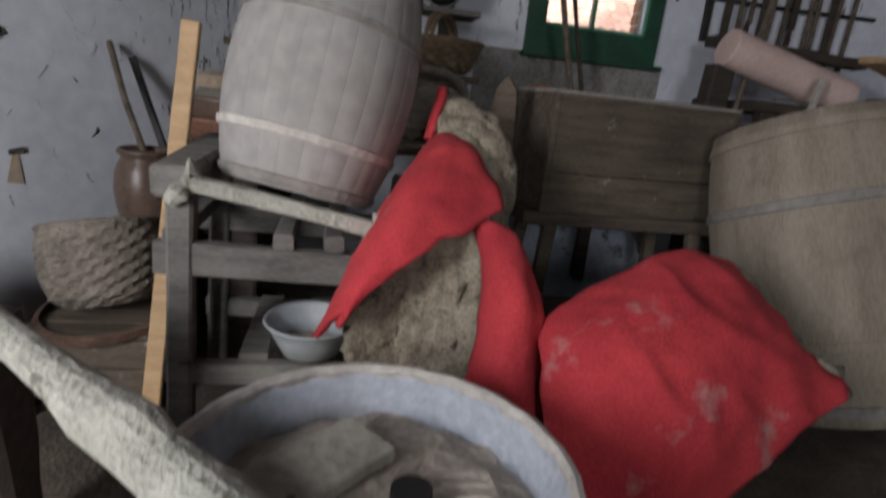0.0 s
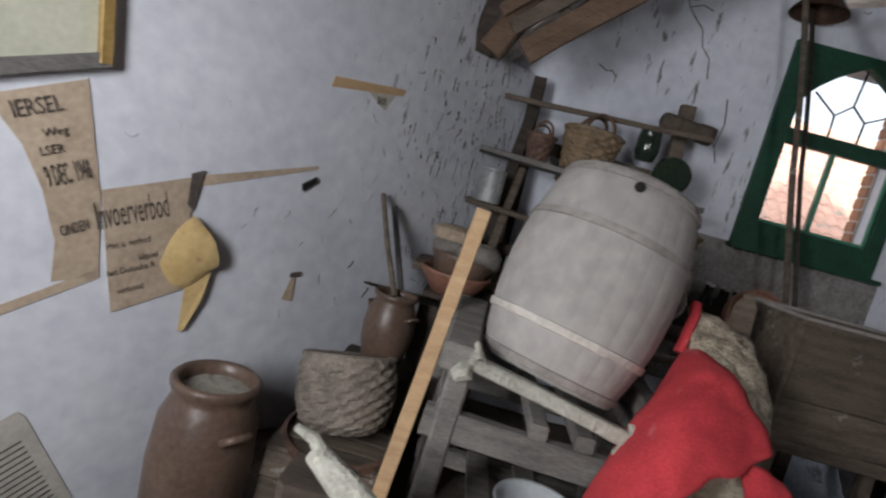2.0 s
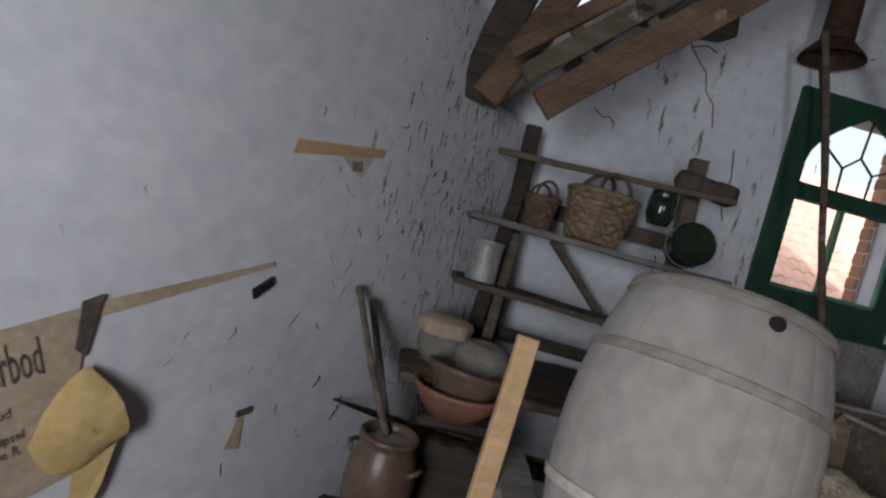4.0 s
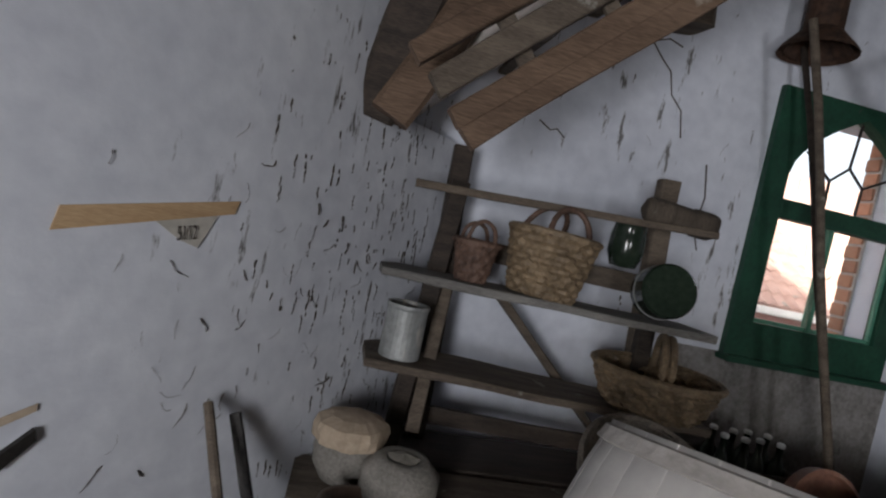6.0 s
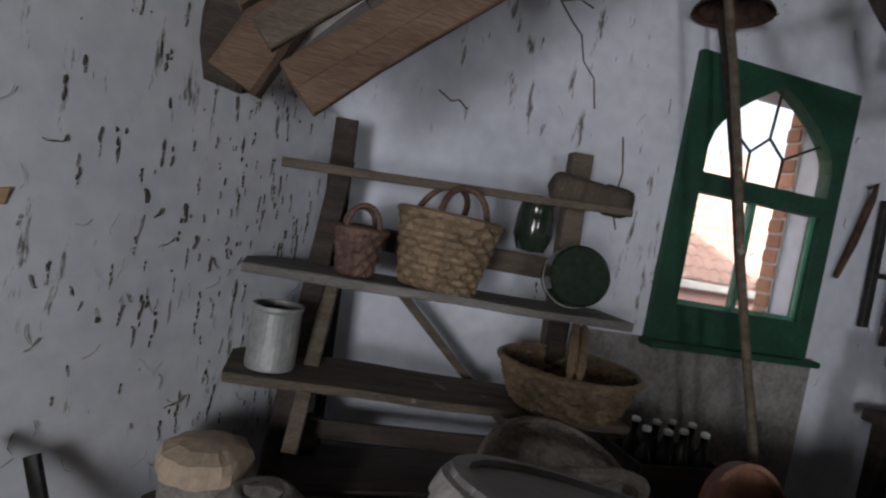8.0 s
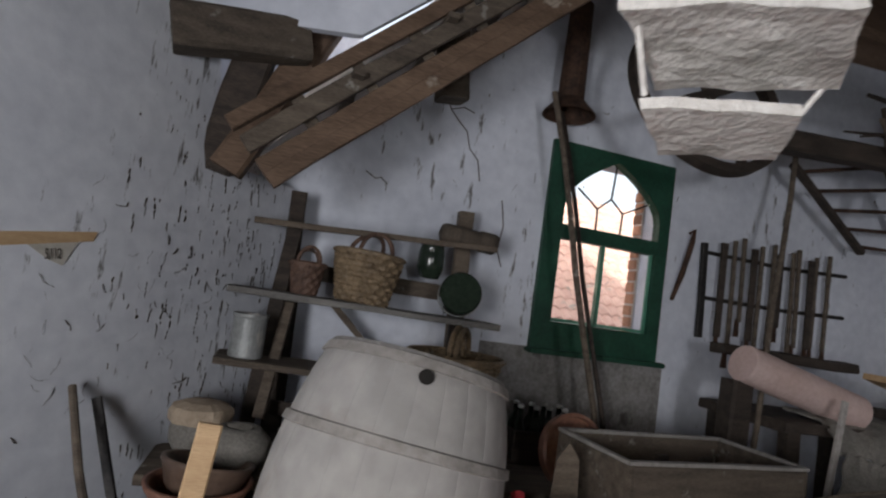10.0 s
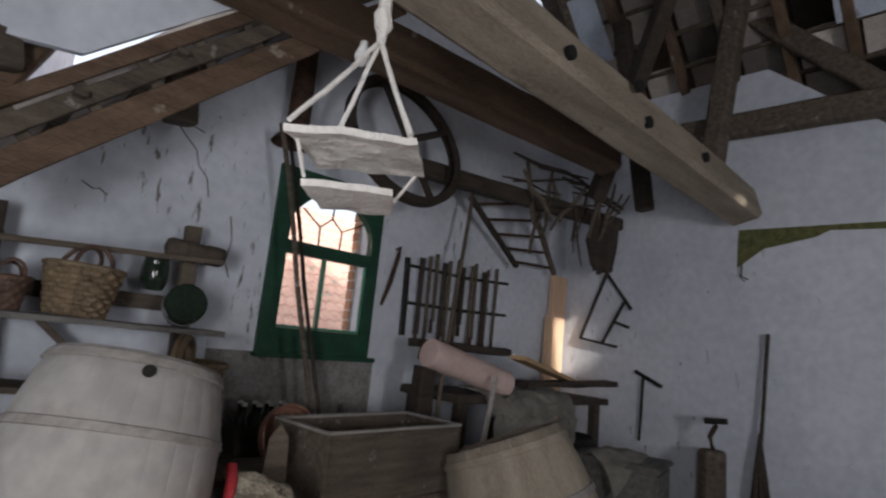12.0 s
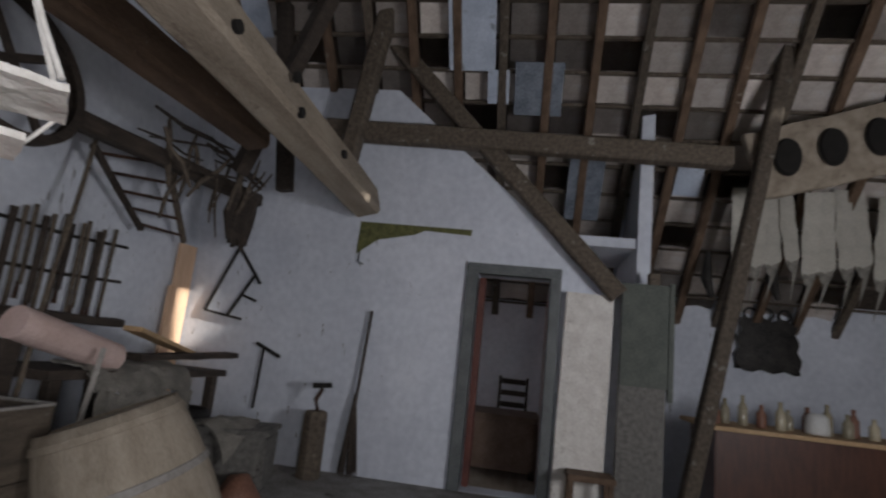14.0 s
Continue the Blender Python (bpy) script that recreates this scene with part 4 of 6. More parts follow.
n3 = on_wall("proclamation_notice", [(-2.72, -0.02), (-2.36, 0.235), (-2.33, 0.21), (-2.10, -0.22), (-2.12, -0.32), (-2.72, -0.32)], "newsprint", "grey-white proclamation sheet full of small print", "notice")
wall_text(n3, "kendmaking", -2.66, -0.035, 0.085, 33, 0.60)
for k in range(17):
    a, b = Vector((-2.66 + k * 0.012, 0, -0.10 - k * 0.022)), Vector((-2.33 + k * 0.012, 0, 0.115 - k * 0.022))
    if a.z < -0.30:
        a = a.lerp(b, (-0.30 - a.z) / (b.z - a.z))
    part("print_bar", poly([(a.x, -0.0062, a.z), (b.x, -0.0062, b.z), (b.x, -0.0062, b.z + 0.008), (a.x, -0.0062, a.z + 0.008)], (0, -0.0006, 0)), "ink", n3)
fr = thing("framed_print", NOTICES, "faded print in a worn gilt frame", "picture frame")
bm = timber((-2.95, -0.025, 1.205), (-2.29, -0.025, 1.475), 0.04, 0.05, 0.002, 8)
part("frame_side", bm, "grey_wood", fr)
part("frame_side", timber((-2.30, -0.025, 1.46), (-2.36, -0.025, 1.95), 0.04, 0.05, 0.002, 8), "gilt", fr)
part("print", poly([(-2.95, -0.012, 1.22), (-2.31, -0.012, 1.49), (-2.37, -0.012, 1.95), (-3.0, -0.012, 1.80)], (0, -0.003, 0)), "print_card", fr)

# ---- along the papered wall ----
def crock(name, at, label, s=1.0, handles=True, lid="dust_lid", body="stoneware", prof=None):
    c = thing(name, at, label, "pot")
    prof = prof or [(0, 0), (0.115, 0), (0.135, 0.03), (0.168, 0.17), (0.176, 0.27), (0.165, 0.37), (0.135, 0.44), (0.128, 0.455), (0.148, 0.475), (0.150, 0.495), (0.138, 0.505), (0.122, 0.495), (0.118, 0.46), (0.12, 0.44)]
    part("body", lathe([(r * s, z * s) for r, z in prof], 40), body, c, smooth=True)
    top = prof[-2][1] * s
    if lid:
        bm = lathe([(0, top + 0.006), (prof[-1][0] * s * 0.5, top + 0.004), (prof[-1][0] * s, top - 0.002)], 30)
        rough(bm, 0.006, 25)
        part("dust_cover", bm, lid, c)
    if handles:
        for a in (-0.6, math.pi - 0.6):
            d = Vector((math.cos(a), math.sin(a), 0))
            t = Vector((-d.y, d.x, 0))
            r = prof[5][0] * s
            part("handle", tube([d * r + t * 0.05 * s + Vector((0, 0, 0.36 * s)), d * (r + 0.035 * s) + t * 0.03 * s + Vector((0, 0, 0.385 * s)), d * (r + 0.035 * s) - t * 0.03 * s + Vector((0, 0, 0.385 * s)), d * r - t * 0.05 * s + Vector((0, 0, 0.36 * s))], 0.013 * s, 8), body, c, smooth=True)
    return c


big_jar = crock("stoneware_jar", (-2.39, 2.22, -0.32), "large brown stoneware jar with a dusty lid", 1.06)
for c in big_jar.children:
    for v in c.data.vertices:
        v.co.z = v.co.z * 1.6 if v.co.z < 0.36 else v.co.z + 0.216
        v.co.z *= 1.08

box1 = thing("low_box", (-1.94, 2.52, 0), "low rough wooden box beside the wall", "box")
for y in (-0.205, 0.205):
    for z in (0.0, 0.113):
        part("side_board", timber((-0.24, y, z + 0.056), (0.22, y, z + 0.056), 0.024, 0.108, 0.004, 6, y + z), "old_wood", box1)
for x in (-0.228, 0.208):
    part("end_board", timber((x, -0.19, 0.11), (x, 0.19, 0.11), 0.022, 0.21, 0.004, 6, x), "old_wood", box1)
for k in range(4):
    part("lid_board", timber((-0.24, -0.165 + k * 0.11, 0.236), (0.22, -0.165 + k * 0.11, 0.236), 0.104, 0.018, 0.003, 6, k), "old_wood", box1)


def weave(profile, seg, depth, rows=2):
    """Wicker: strands pass in and out in turn from row to row."""
    fine = []
    for (r0, z0), (r1, z1) in zip(profile, profile[1:]):
        n = max(1, int(math.hypot(r1 - r0, z1 - z0) / 0.011))
        fine += [(r0 + (r1 - r0) * k / n, z0 + (z1 - z0) * k / n) for k in range(n)]
    fine.append(profile[-1])
    return lathe(fine, seg, lambda i, j: depth * (1 if ((i // rows) + j // 2) % 2 else -1) + depth * 0.4 * math.sin(j * 5.1 + i * 2.7))


def basket(name, m, label, prof, seg, material, depth=0.004, handles=(), hr=0.008, hmat=None):
    b = thing(name, m, label, "basket")
    part("weave", weave(prof, seg, depth), material, b)
    rr, rz = max(prof, key=lambda p: p[1])
    part("rim", lathe([(rr - 0.008, rz - 0.008), (rr + 0.010, rz - 0.008), (rr + 0.012, rz + 0.004), (rr, rz + 0.012), (rr - 0.010, rz + 0.004)], seg, lambda i, j: 0.002 * math.sin(j * 3.0)), material, b)
    for h in handles:
        part("handle", tube(h, hr, 8, 0.002), hmat or material, b)
    return b


basket("tipped_basket", pose(-1.94, 2.48, 0.29, -16, -10, 0), "grey-brown rush basket tipped on its side", [(0.0, 0.0), (0.13, 0.0), (0.18, 0.04), (0.205, 0.13), (0.205, 0.25), (0.19, 0.30)], 60, "wicker_grey", 0.004)
hoopt = thing("basket_ring", pose(-1.93, 2.48, 0.255, 6, -4, 0), "dark bent-wood ring under the basket", "ring")
part("ring", lathe([(0.215, 0), (0.24, 0), (0.245, 0.03), (0.225, 0.035)], 48), "wicker_dark", hoopt)
box2 = thing("packing_case", (-1.90, 2.80, 0), "dark packing case against the wall", "box")
part("body", one((-0.17, -0.15, 0), (0.17, 0.15, 0.50), 0.01), "dark_wood", box2)
crock("brown_jug", (-1.89, 2.78, 0.50), "brown two-handled stoneware pot with a stick in it", 0.68)
stick = thing("thin_stick", (-1.90, 2.80, 0.82), "thin pale stick standing in the pot against the wall", "stick")
part("shaft", tube([(0, 0, 0), (-0.11, 0.13, 0.2), (-0.22, 0.30, 0.42)], 0.013, 8), "old_wood", stick)
iron_bar = thing("dark_bar", (-1.80, 3.02, 0.52), "dark iron bar leaning on the wall", "bar")
part("shaft", timber((0, 0, 0), (-0.26, 0.16, 0.67), 0.03, 0.02, 0.001, 4), "iron", iron_bar)
box3 = thing("crate_stack", (-1.64, 3.08, 0), "stacked old crates in the corner", "crate")
part("body", one((-0.15, -0.14, 0), (0.16, 0.14, 0.86), 0.01), "dark_wood", box3)
crock("earthen_pan", (-1.66, 3.02, 0.86), "wide red earthenware pan", 1.0, False, None, "redware", [(0, 0), (0.10, 0), (0.15, 0.06), (0.175, 0.10), (0.18, 0.115), (0.165, 0.118), (0.155, 0.10), (0.14, 0.06), (0.09, 0.012), (0, 0.012)])
crock("glazed_bowl", pose(-1.655, 3.02, 0.905, -8, 6, 0), "dark glazed earthenware bowl nested in the red pan", 1.0, False, None, "stoneware", [(0, 0), (0.08, 0), (0.125, 0.05), (0.148, 0.11), (0.158, 0.125), (0.156, 0.138), (0.142, 0.135), (0.13, 0.11), (0.11, 0.05), (0.07, 0.012), (0, 0.012)])
lp = crock("lidded_pot", (-1.72, 3.36, 0.96), "dusty round pot with a broken paper lid", 0.85, False, None, "sack", [(0, 0), (0.09, 0), (0.125, 0.06), (0.13, 0.12), (0.105, 0.165), (0.095, 0.175), (0, 0.175)])
bm = lathe([(0.118, 0.130), (0.122, 0.165), (0.112, 0.188), (0.07, 0.205), (0, 0.212)], 26, lambda i, j: 0.005 * math.sin(j * 1.9 + i), arc=0.93)
bmesh.ops.solidify(bm, geom=bm.faces[:], thickness=0.004)
part("paper_lid", bm, "paper", lp, "torn brown paper lid")
crock("bulging_jar", (-1.56, 3.22, 0.96), "dusty bulging grey jar", 1.0, False, "dust_lid", "sack", [(0, 0), (0.09, 0), (0.12, 0.05), (0.12, 0.11), (0.08, 0.15), (0.06, 0.155), (0.05, 0.15)])

white_heap = thing("white_sack", (-2.62, 1.98, -0.32), "whitish folded sack on the floor by the wall", "sack")
bm = lathe([(0, 0.30), (0.10, 0.29), (0.17, 0.22), (0.19, 0.08), (0.18, 0)], 26)
rough(bm, 0.03, 9)
part("sack", bm, "cobweb_white", white_heap, smooth=True)

# cobweb wisps and flaked marks on the walls
random.seed(5)
def wisps(name, count, spread, place, label):
    bm = bmesh.new()
    for k in range(count):
        u, v = spread()
        a = -math.pi / 2 + random.uniform(-0.5, 0.5)
        pts = [(u, v)]
        for q in range(random.randint(2, 5)):
            a += random.uniform(-0.7, 0.7)
            step = random.uniform(0.006, 0.02)
            u, v = u + step * math.cos(a), v + step * math.sin(a)
            pts.append((u, v))
        rr = random.uniform(0.0005, 0.0018) if k % 7 else random.uniform(0.0018, 0.0045)
        tube([place(*p) for p in pts], [rr * (1.0 if i % 2 else 0.55) * (1 - 0.5 * i / len(pts)) for i in range(len(pts))], 4, 0.001, bm)
    return tagged(obj(name, bm, "ink"), label, "cobweb", kind="stuff")


def drips(name, count, spread, place, out, label):
    """Flat ragged flakes and runs of dark mould: short chains of uneven spots that trail down the wall."""
    bm = bmesh.new()
    for k in range(count):
        u, v = spread()
        size = random.choice((0.002, 0.003, 0.004, 0.006)) * random.uniform(0.7, 1.4)
        for q in range(random.choice((1, 2, 3, 5, 9))):
            ring = []
            tall = random.uniform(1.0, 3.2)
            for j in range(7):
                a = math.tau * j / 7
                r = size * random.uniform(0.5, 1.25)
                ring.append(bm.verts.new(place(u + 0.8 * r * math.cos(a), v + tall * r * math.sin(a))))
            tip = bm.verts.new(Vector(place(u, v)) + Vector(out) * 0.0025)
            for j in range(7):
                bm.faces.new((ring[j], ring[(j + 1) % 7], tip))
            u, v = u + random.uniform(-0.4, 0.4) * size * 2.5, v - size * random.uniform(1.5, 4.5)
            size *= random.uniform(0.6, 1.05)
    return tagged(obj(name, bm, "mould"), label, "mould", kind="stuff")


w = drips("mould_drips", 260, lambda: (random.triangular(-1.15, -0.04, -0.3), random.triangular(0.3, 2.6, 1.9)), lambda s, z: (s, -0.002, z), (0, -1, 0), "dark mould flakes running down the papered wall")
w.matrix_world = LW
drips("mould_drips", 45, lambda: (random.uniform(-0.75, 3.3), random.uniform(1.2, 3.0)), lambda u, z: (u, 3.998, z), (0, -1, 0), "dark flakes and runs on the gable")
drips("mould_drips", 40, lambda: (random.triangular(1.1, 3.9, 3.5), random.uniform(0.7, 2.9)), lambda u, z: (3.488, u, z), (-1, 0, 0), "dark flakes on the door wall")
w = wisps("cobweb_wisps", 110, lambda: (random.triangular(-2.3, -0.05, -0.7), random.triangular(0.2, 2.25, 1.5)), lambda s, z: (s, -0.004, z), "dark cobweb wisps and flakes on the papered wall")
w.matrix_world = LW
wisps("cobweb_wisps", 55, lambda: (random.triangular(-1.3, 3.4, -0.5), random.uniform(1.1, 3.2)), lambda u, z: (u, 3.996, z), "dark cobweb wisps and flakes on the gable")
wisps("cobweb_wisps", 40, lambda: (random.uniform(1.1, 3.9), random.uniform(0.6, 2.9)), lambda u, z: (3.486, u, z), "dark cobweb wisps and flakes on the door wall")
crack = bmesh.new()
for pts in (((-0.74, 2.92), (-0.70, 2.83), (-0.63, 2.76), (-0.58, 2.72), (-0.55, 2.62), (-0.49, 2.56), (-0.46, 2.44)), ((-0.70, 2.83), (-0.62, 2.86), (-0.55, 2.84)), ((-1.14, 2.36), (-1.08, 2.33), (-1.05, 2.34), (-1.01, 2.31)), ((-0.30, 2.35), (-0.27, 2.2), (-0.29, 2.05), (-0.25, 1.95))):
    tube([(x, 3.997, z) for x, z in pts], 0.0035, 5, 0.003, crack)
tagged(obj("wall_cracks", crack, "ink"), "branching cracks in the gable plaster", "crack", kind="structure")

# ---- shelf rack at the gable ----
rack = thing("shelf_rack", (0, 0, 0), "rickety dark wooden shelf rack against the gable", "shelf")
part("post", timber((-1.40, 3.78, 0), (-1.48, 3.80, 2.14), 0.08, 0.06, 0.006, 12, 1), "dark_wood", rack)
part("post", timber((-1.62, 3.58, 0), (-1.47, 3.76, 2.0), 0.07, 0.05, 0.006, 12, 2), "dark_wood", rack)
part("post", timber((-0.50, 3.80, 0), (-0.58, 3.80, 2.20), 0.085, 0.06, 0.006, 12, 3), "old_wood", rack)
part("post", timber((-0.60, 3.66, 0), (-0.57, 3.74, 1.6), 0.07, 0.05, 0.006, 12, 4), "dark_wood", rack)
part("post", timber((-1.40, 3.86, 0.9), (-1.42, 3.86, 1.62), 0.045, 0.03, 0.003, 8, 5), "dark_wood", rack)
part("shelf_board", timber((-1.72, 3.62, 1.625), (-0.42, 3.62, 1.605), 0.26, 0.03, 0.006, 14, 6), "grey_wood", rack)
part("shelf_board", timber((-1.72, 3.58, 1.322), (-0.40, 3.58, 1.262), 0.30, 0.03, 0.006, 14, 7), "old_wood", rack)
part("rail", timber((-1.66, 3.58, 1.945), (-0.46, 3.58, 2.0), 0.035, 0.028, 0.003, 12, 8), "old_wood", rack)
part("rail", timber((-1.40, 3.84, 1.75), (-0.50, 3.84, 1.74), 0.02, 0.085, 0.003, 10, 9), "old_wood", rack)
part("rail", timber((-1.50, 3.70, 1.085), (-0.40, 3.70, 1.05), 0.03, 0.07, 0.004, 10, 10), "dark_wood", rack)
part("brace", timber((-1.22, 3.83, 1.60), (-0.66, 3.83, 1.08), 0.085, 0.03, 0.004, 8, 11), "old_wood", rack)
part("cleat", timber((-1.50, 3.50, 1.08), (-1.44, 3.74, 1.58), 0.05, 0.03, 0.003, 4, 12), "old_wood", rack)
bench = thing("low_bench", (0, 0, 0), "dusty low bench boards below the shelves", "bench")
part("board", timber((-1.88, 3.30, 0.935), (0.35, 3.30, 0.925), 0.40, 0.04, 0.006, 14, 13), "old_wood", bench)
part("board", timber((-1.55, 3.70, 0.935), (0.35, 3.72, 0.925), 0.34, 0.04, 0.006, 14, 14), "dark_wood", bench)
for x in (-1.45, -0.6, 0.25):
    for y in (3.2, 3.8):
        part("leg", timber((x, y, 0), (x, y, 0.915), 0.07, 0.06, 0.004, 6, x), "dark_wood", bench)

basket("small_basket", (-1.39, 3.60, 1.637), "small brown wicker basket with two loop handles", [(0.0, 0.0), (0.06, 0.0), (0.068, 0.06), (0.082, 0.145)], 36, "wicker_dark", 0.003,
       [arch((-0.05, -0.06, 0.14), (0.05, -0.06, 0.14), 0.085), arch((-0.05, 0.06, 0.14), (0.05, 0.06, 0.14), 0.075)], 0.008)
basket("tall_basket", pose(-1.12, 3.585, 1.634, 0, 3, 8), "tall golden rush shopping basket with dark strap handles", [(0.0, 0.0), (0.125, 0.0), (0.14, 0.08), (0.158, 0.17), (0.168, 0.235)], 46, "wicker", 0.006,
       [arch((-0.09, -0.13, 0.22), (0.07, -0.13, 0.22), 0.115, lean=(0.1, 0.4, 0)), arch((-0.08, 0.13, 0.22), (0.09, 0.13, 0.22), 0.125, lean=(0.2, -0.4, 0))], 0.011, "wicker_dark")
basket("round_basket", pose(-0.63, 3.50, 1.292, 0, 0, 0), "wide round golden wicker basket with a hoop handle", [(0.0, 0.0), (0.15, 0.0), (0.185, 0.03), (0.215, 0.10), (0.235, 0.155)], 64, "wicker", 0.007,
       [arch((-0.10, -0.19, 0.14), (0.10, 0.19, 0.14), 0.15), arch((-0.075, -0.205, 0.14), (0.125, 0.175, 0.14), 0.145)], 0.014)
basket("flat_trug", pose(-0.78, 3.20, 1.07, 34, 0, 6), "old flat wicker trug with a broken side and wide handle", [(0.0, 0.0), (0.20, 0.0), (0.235, 0.05), (0.255, 0.11)], 56, "wicker_grey", 0.006,
       [arch((-0.25, 0.0, 0.10), (0.25, 0.0, 0.10), 0.16)], 0.019)
can = thing("milk_can", (-1.60, 3.53, 1.334), "grey zinc can with flaking white paint on the shelf", "can")
part("body", lathe([(0, 0), (0.072, 0), (0.074, 0.01), (0.072, 0.17), (0.076, 0.18), (0.076, 0.19), (0.066, 0.19), (0.064, 0.17), (0, 0.168)], 30), "zinc", can, smooth=False)
part("rust_top", lathe([(0, 0.176), (0.063, 0.172)], 20), "rust", can)
pot = thing("dark_pot", (-0.78, 3.66, 1.80), "small dark green pot hanging from the rack", "pot")
part("body", lathe([(0, 0), (0.05, 0.005), (0.07, 0.06), (0.068, 0.13), (0.06, 0.17), (0.064, 0.175), (0.055, 0.175), (0.05, 0.13)], 26), "bottle_dark", pot, smooth=True)
roll = thing("log_roll", pose(-0.76, 3.60, 2.045, 0, 92, 8), "dusty wooden roll laid on the rack rail", "roll")
part("roll", lathe([(0, 0), (0.04, 0), (0.052, 0.02), (0.05, 0.20), (0.045, 0.215), (0.055, 0.23), (0.055, 0.31), (0.035, 0.315), (0, 0.315)], 24, lambda i, j: 0.003 * math.sin(j * 1.3)), "old_wood", roll, smooth=True)
drum = thing("dark_lantern", pose(-0.61, 3.66, 1.728, 80, 0, -12), "dark round tin drum lying on the shelf", "tin")
part("body", lathe([(0, 0), (0.098, 0.0), (0.106, 0.01), (0.106, 0.14), (0.098, 0.15), (0, 0.15)], 34), "bottle_dark", drum, smooth=False)
part("band", lathe([(0.106, 0.05), (0.109, 0.052), (0.109, 0.058), (0.106, 0.06)], 34), "zinc", drum)
part("bail", tube(arch((-0.1, 0.0, 0.02), (-0.08, 0.0, 0.14), 0.03), 0.004, 6), "iron", drum)
crate = thing("bottle_crate", (-0.05, 3.66, 0.95), "dark wooden crate full of dusty bottles", "crate")
for lo, hi in (((-0.20, -0.13, 0), (0.20, -0.11, 0.15)), ((-0.20, 0.11, 0), (0.20, 0.13, 0.15)), ((-0.20, -0.11, 0), (-0.18, 0.11, 0.15)), ((0.18, -0.11, 0), (0.20, 0.11, 0.15)), ((-0.18, -0.11, 0), (0.18, 0.11, 0.015))):
    part("side", one(lo, hi, 0.003), "dark_wood", crate)
for i in range(4):
    for j in range(2):
        b = thing("dark_bottle", pose(-0.18 + i * 0.085, 3.61 + j * 0.1, 0.967, 4 * (i % 2), 5 * (j - 0.5), 0), "dark dusty glass bottle standing in the crate", "bottle", "bottles in the crate")
        part("glass_body", lathe([(0, 0), (0.034, 0), (0.036, 0.02), (0.036, 0.13), (0.026, 0.165), (0.014, 0.19), (0.013, 0.235), (0.016, 0.238), (0.016, 0.25), (0, 0.25)], 18), "bottle_dark", b, smooth=True)
        part("cap", lathe([(0.0165, 0.238), (0.018, 0.25), (0.012, 0.256), (0, 0.256)], 14), "white_paint", b)
sieve = thing("round_sieve", pose(-0.12, 3.16, 0.945, 76, 0, 4) @ pose(0, 0.165, 0), "brown round wooden sieve leaning on the bench", "sieve")
part("disc", lathe([(0, 0.01), (0.15, 0.01), (0.152, 0.0), (0.168, 0.0), (0.17, 0.045), (0.155, 0.05), (0.152, 0.022), (0, 0.022)], 40), "redware", sieve)

# ---- chest on trestles, poles, sheets beneath ----
chest = thing("wooden_chest", pose(0.18, 2.84, 0.735, 0, 0, 4), "open grey-brown wooden chest on trestles", "chest")
for lo, hi in (((-0.44, -0.22, 0.0), (0.42, -0.20, 0.17)), ((-0.44, -0.222, 0.175), (0.42, -0.198, 0.50)), ((-0.44, 0.20, 0.0), (0.42, 0.22, 0.50)), ((-0.46, -0.22, 0.0), (-0.44, 0.22, 0.50)), ((0.42, -0.22, 0.0), (0.44, 0.22, 0.50)), ((-0.44, -0.2, 0.0), (0.42, 0.2, 0.02))):
    part("side", one(lo, hi, 0.004), "old_wood", chest)
for a, b in (((-0.46, -0.21, 0.508), (0.44, -0.21, 0.508)), ((-0.46, 0.21, 0.508), (0.44, 0.21, 0.508)), ((-0.45, -0.2, 0.508), (-0.45, 0.2, 0.508)), ((0.43, -0.2, 0.508), (0.43, 0.2, 0.508))):
    part("edge_strip", timber(a, b, 0.026, 0.014, 0.002, 8), "hoop_dull", chest)
for x in (-0.1, 0.12):
    b = thing("upright_board", (0.18 + x, 2.84, 0.755), "short dark board standing in the chest", "board")
    part("board", one((-0.03, -0.01, 0), (0.03, 0.01, 0.46), 0.003), "dark_wood", b)
base = thing("trestle_table", (0.18, 2.84, 0), "low weathered trestle below the chest", "trestle")
part("top", timber((-0.5, 0, 0.70), (0.5, 0, 0.70), 0.44, 0.06, 0.004, 6), "old_wood", base)
for x in (-0.36, 0.36):
    for y in (-0.18, 0.18):
        part("leg", timber((x * 1.15, y * 1.2, 0), (x, y, 0.68), 0.06, 0.05, 0.004, 4), "old_wood", base)
sheet = thing("pale_sheet", (0, 0, 0), "crumpled bluish plastic sheet lying under the trestle", "sheet")
part("sheet", bent([[(-0.35, 2.75, 0.02), (-0.1, 2.6, 0.08), (0.3, 2.6, 0.05), (0.7, 2.75, 0.02)], [(-0.35, 3.0, 0.05), (-0.1, 3.0, 0.2), (0.3, 3.0, 0.1), (0.7, 3.0, 0.06)],
                    [(-0.35, 3.35, 0.25), (0, 3.35, 0.3), (0.3, 3.35, 0.26), (0.7, 3.3, 0.3)], [(-0.35, 3.46, 0.45), (0, 3.46, 0.5), (0.3, 3.46, 0.5), (0.7, 3.46, 0.45)]], 26, 26, 0, 0.03, 6, 0.006), "sheet_blue", sheet)
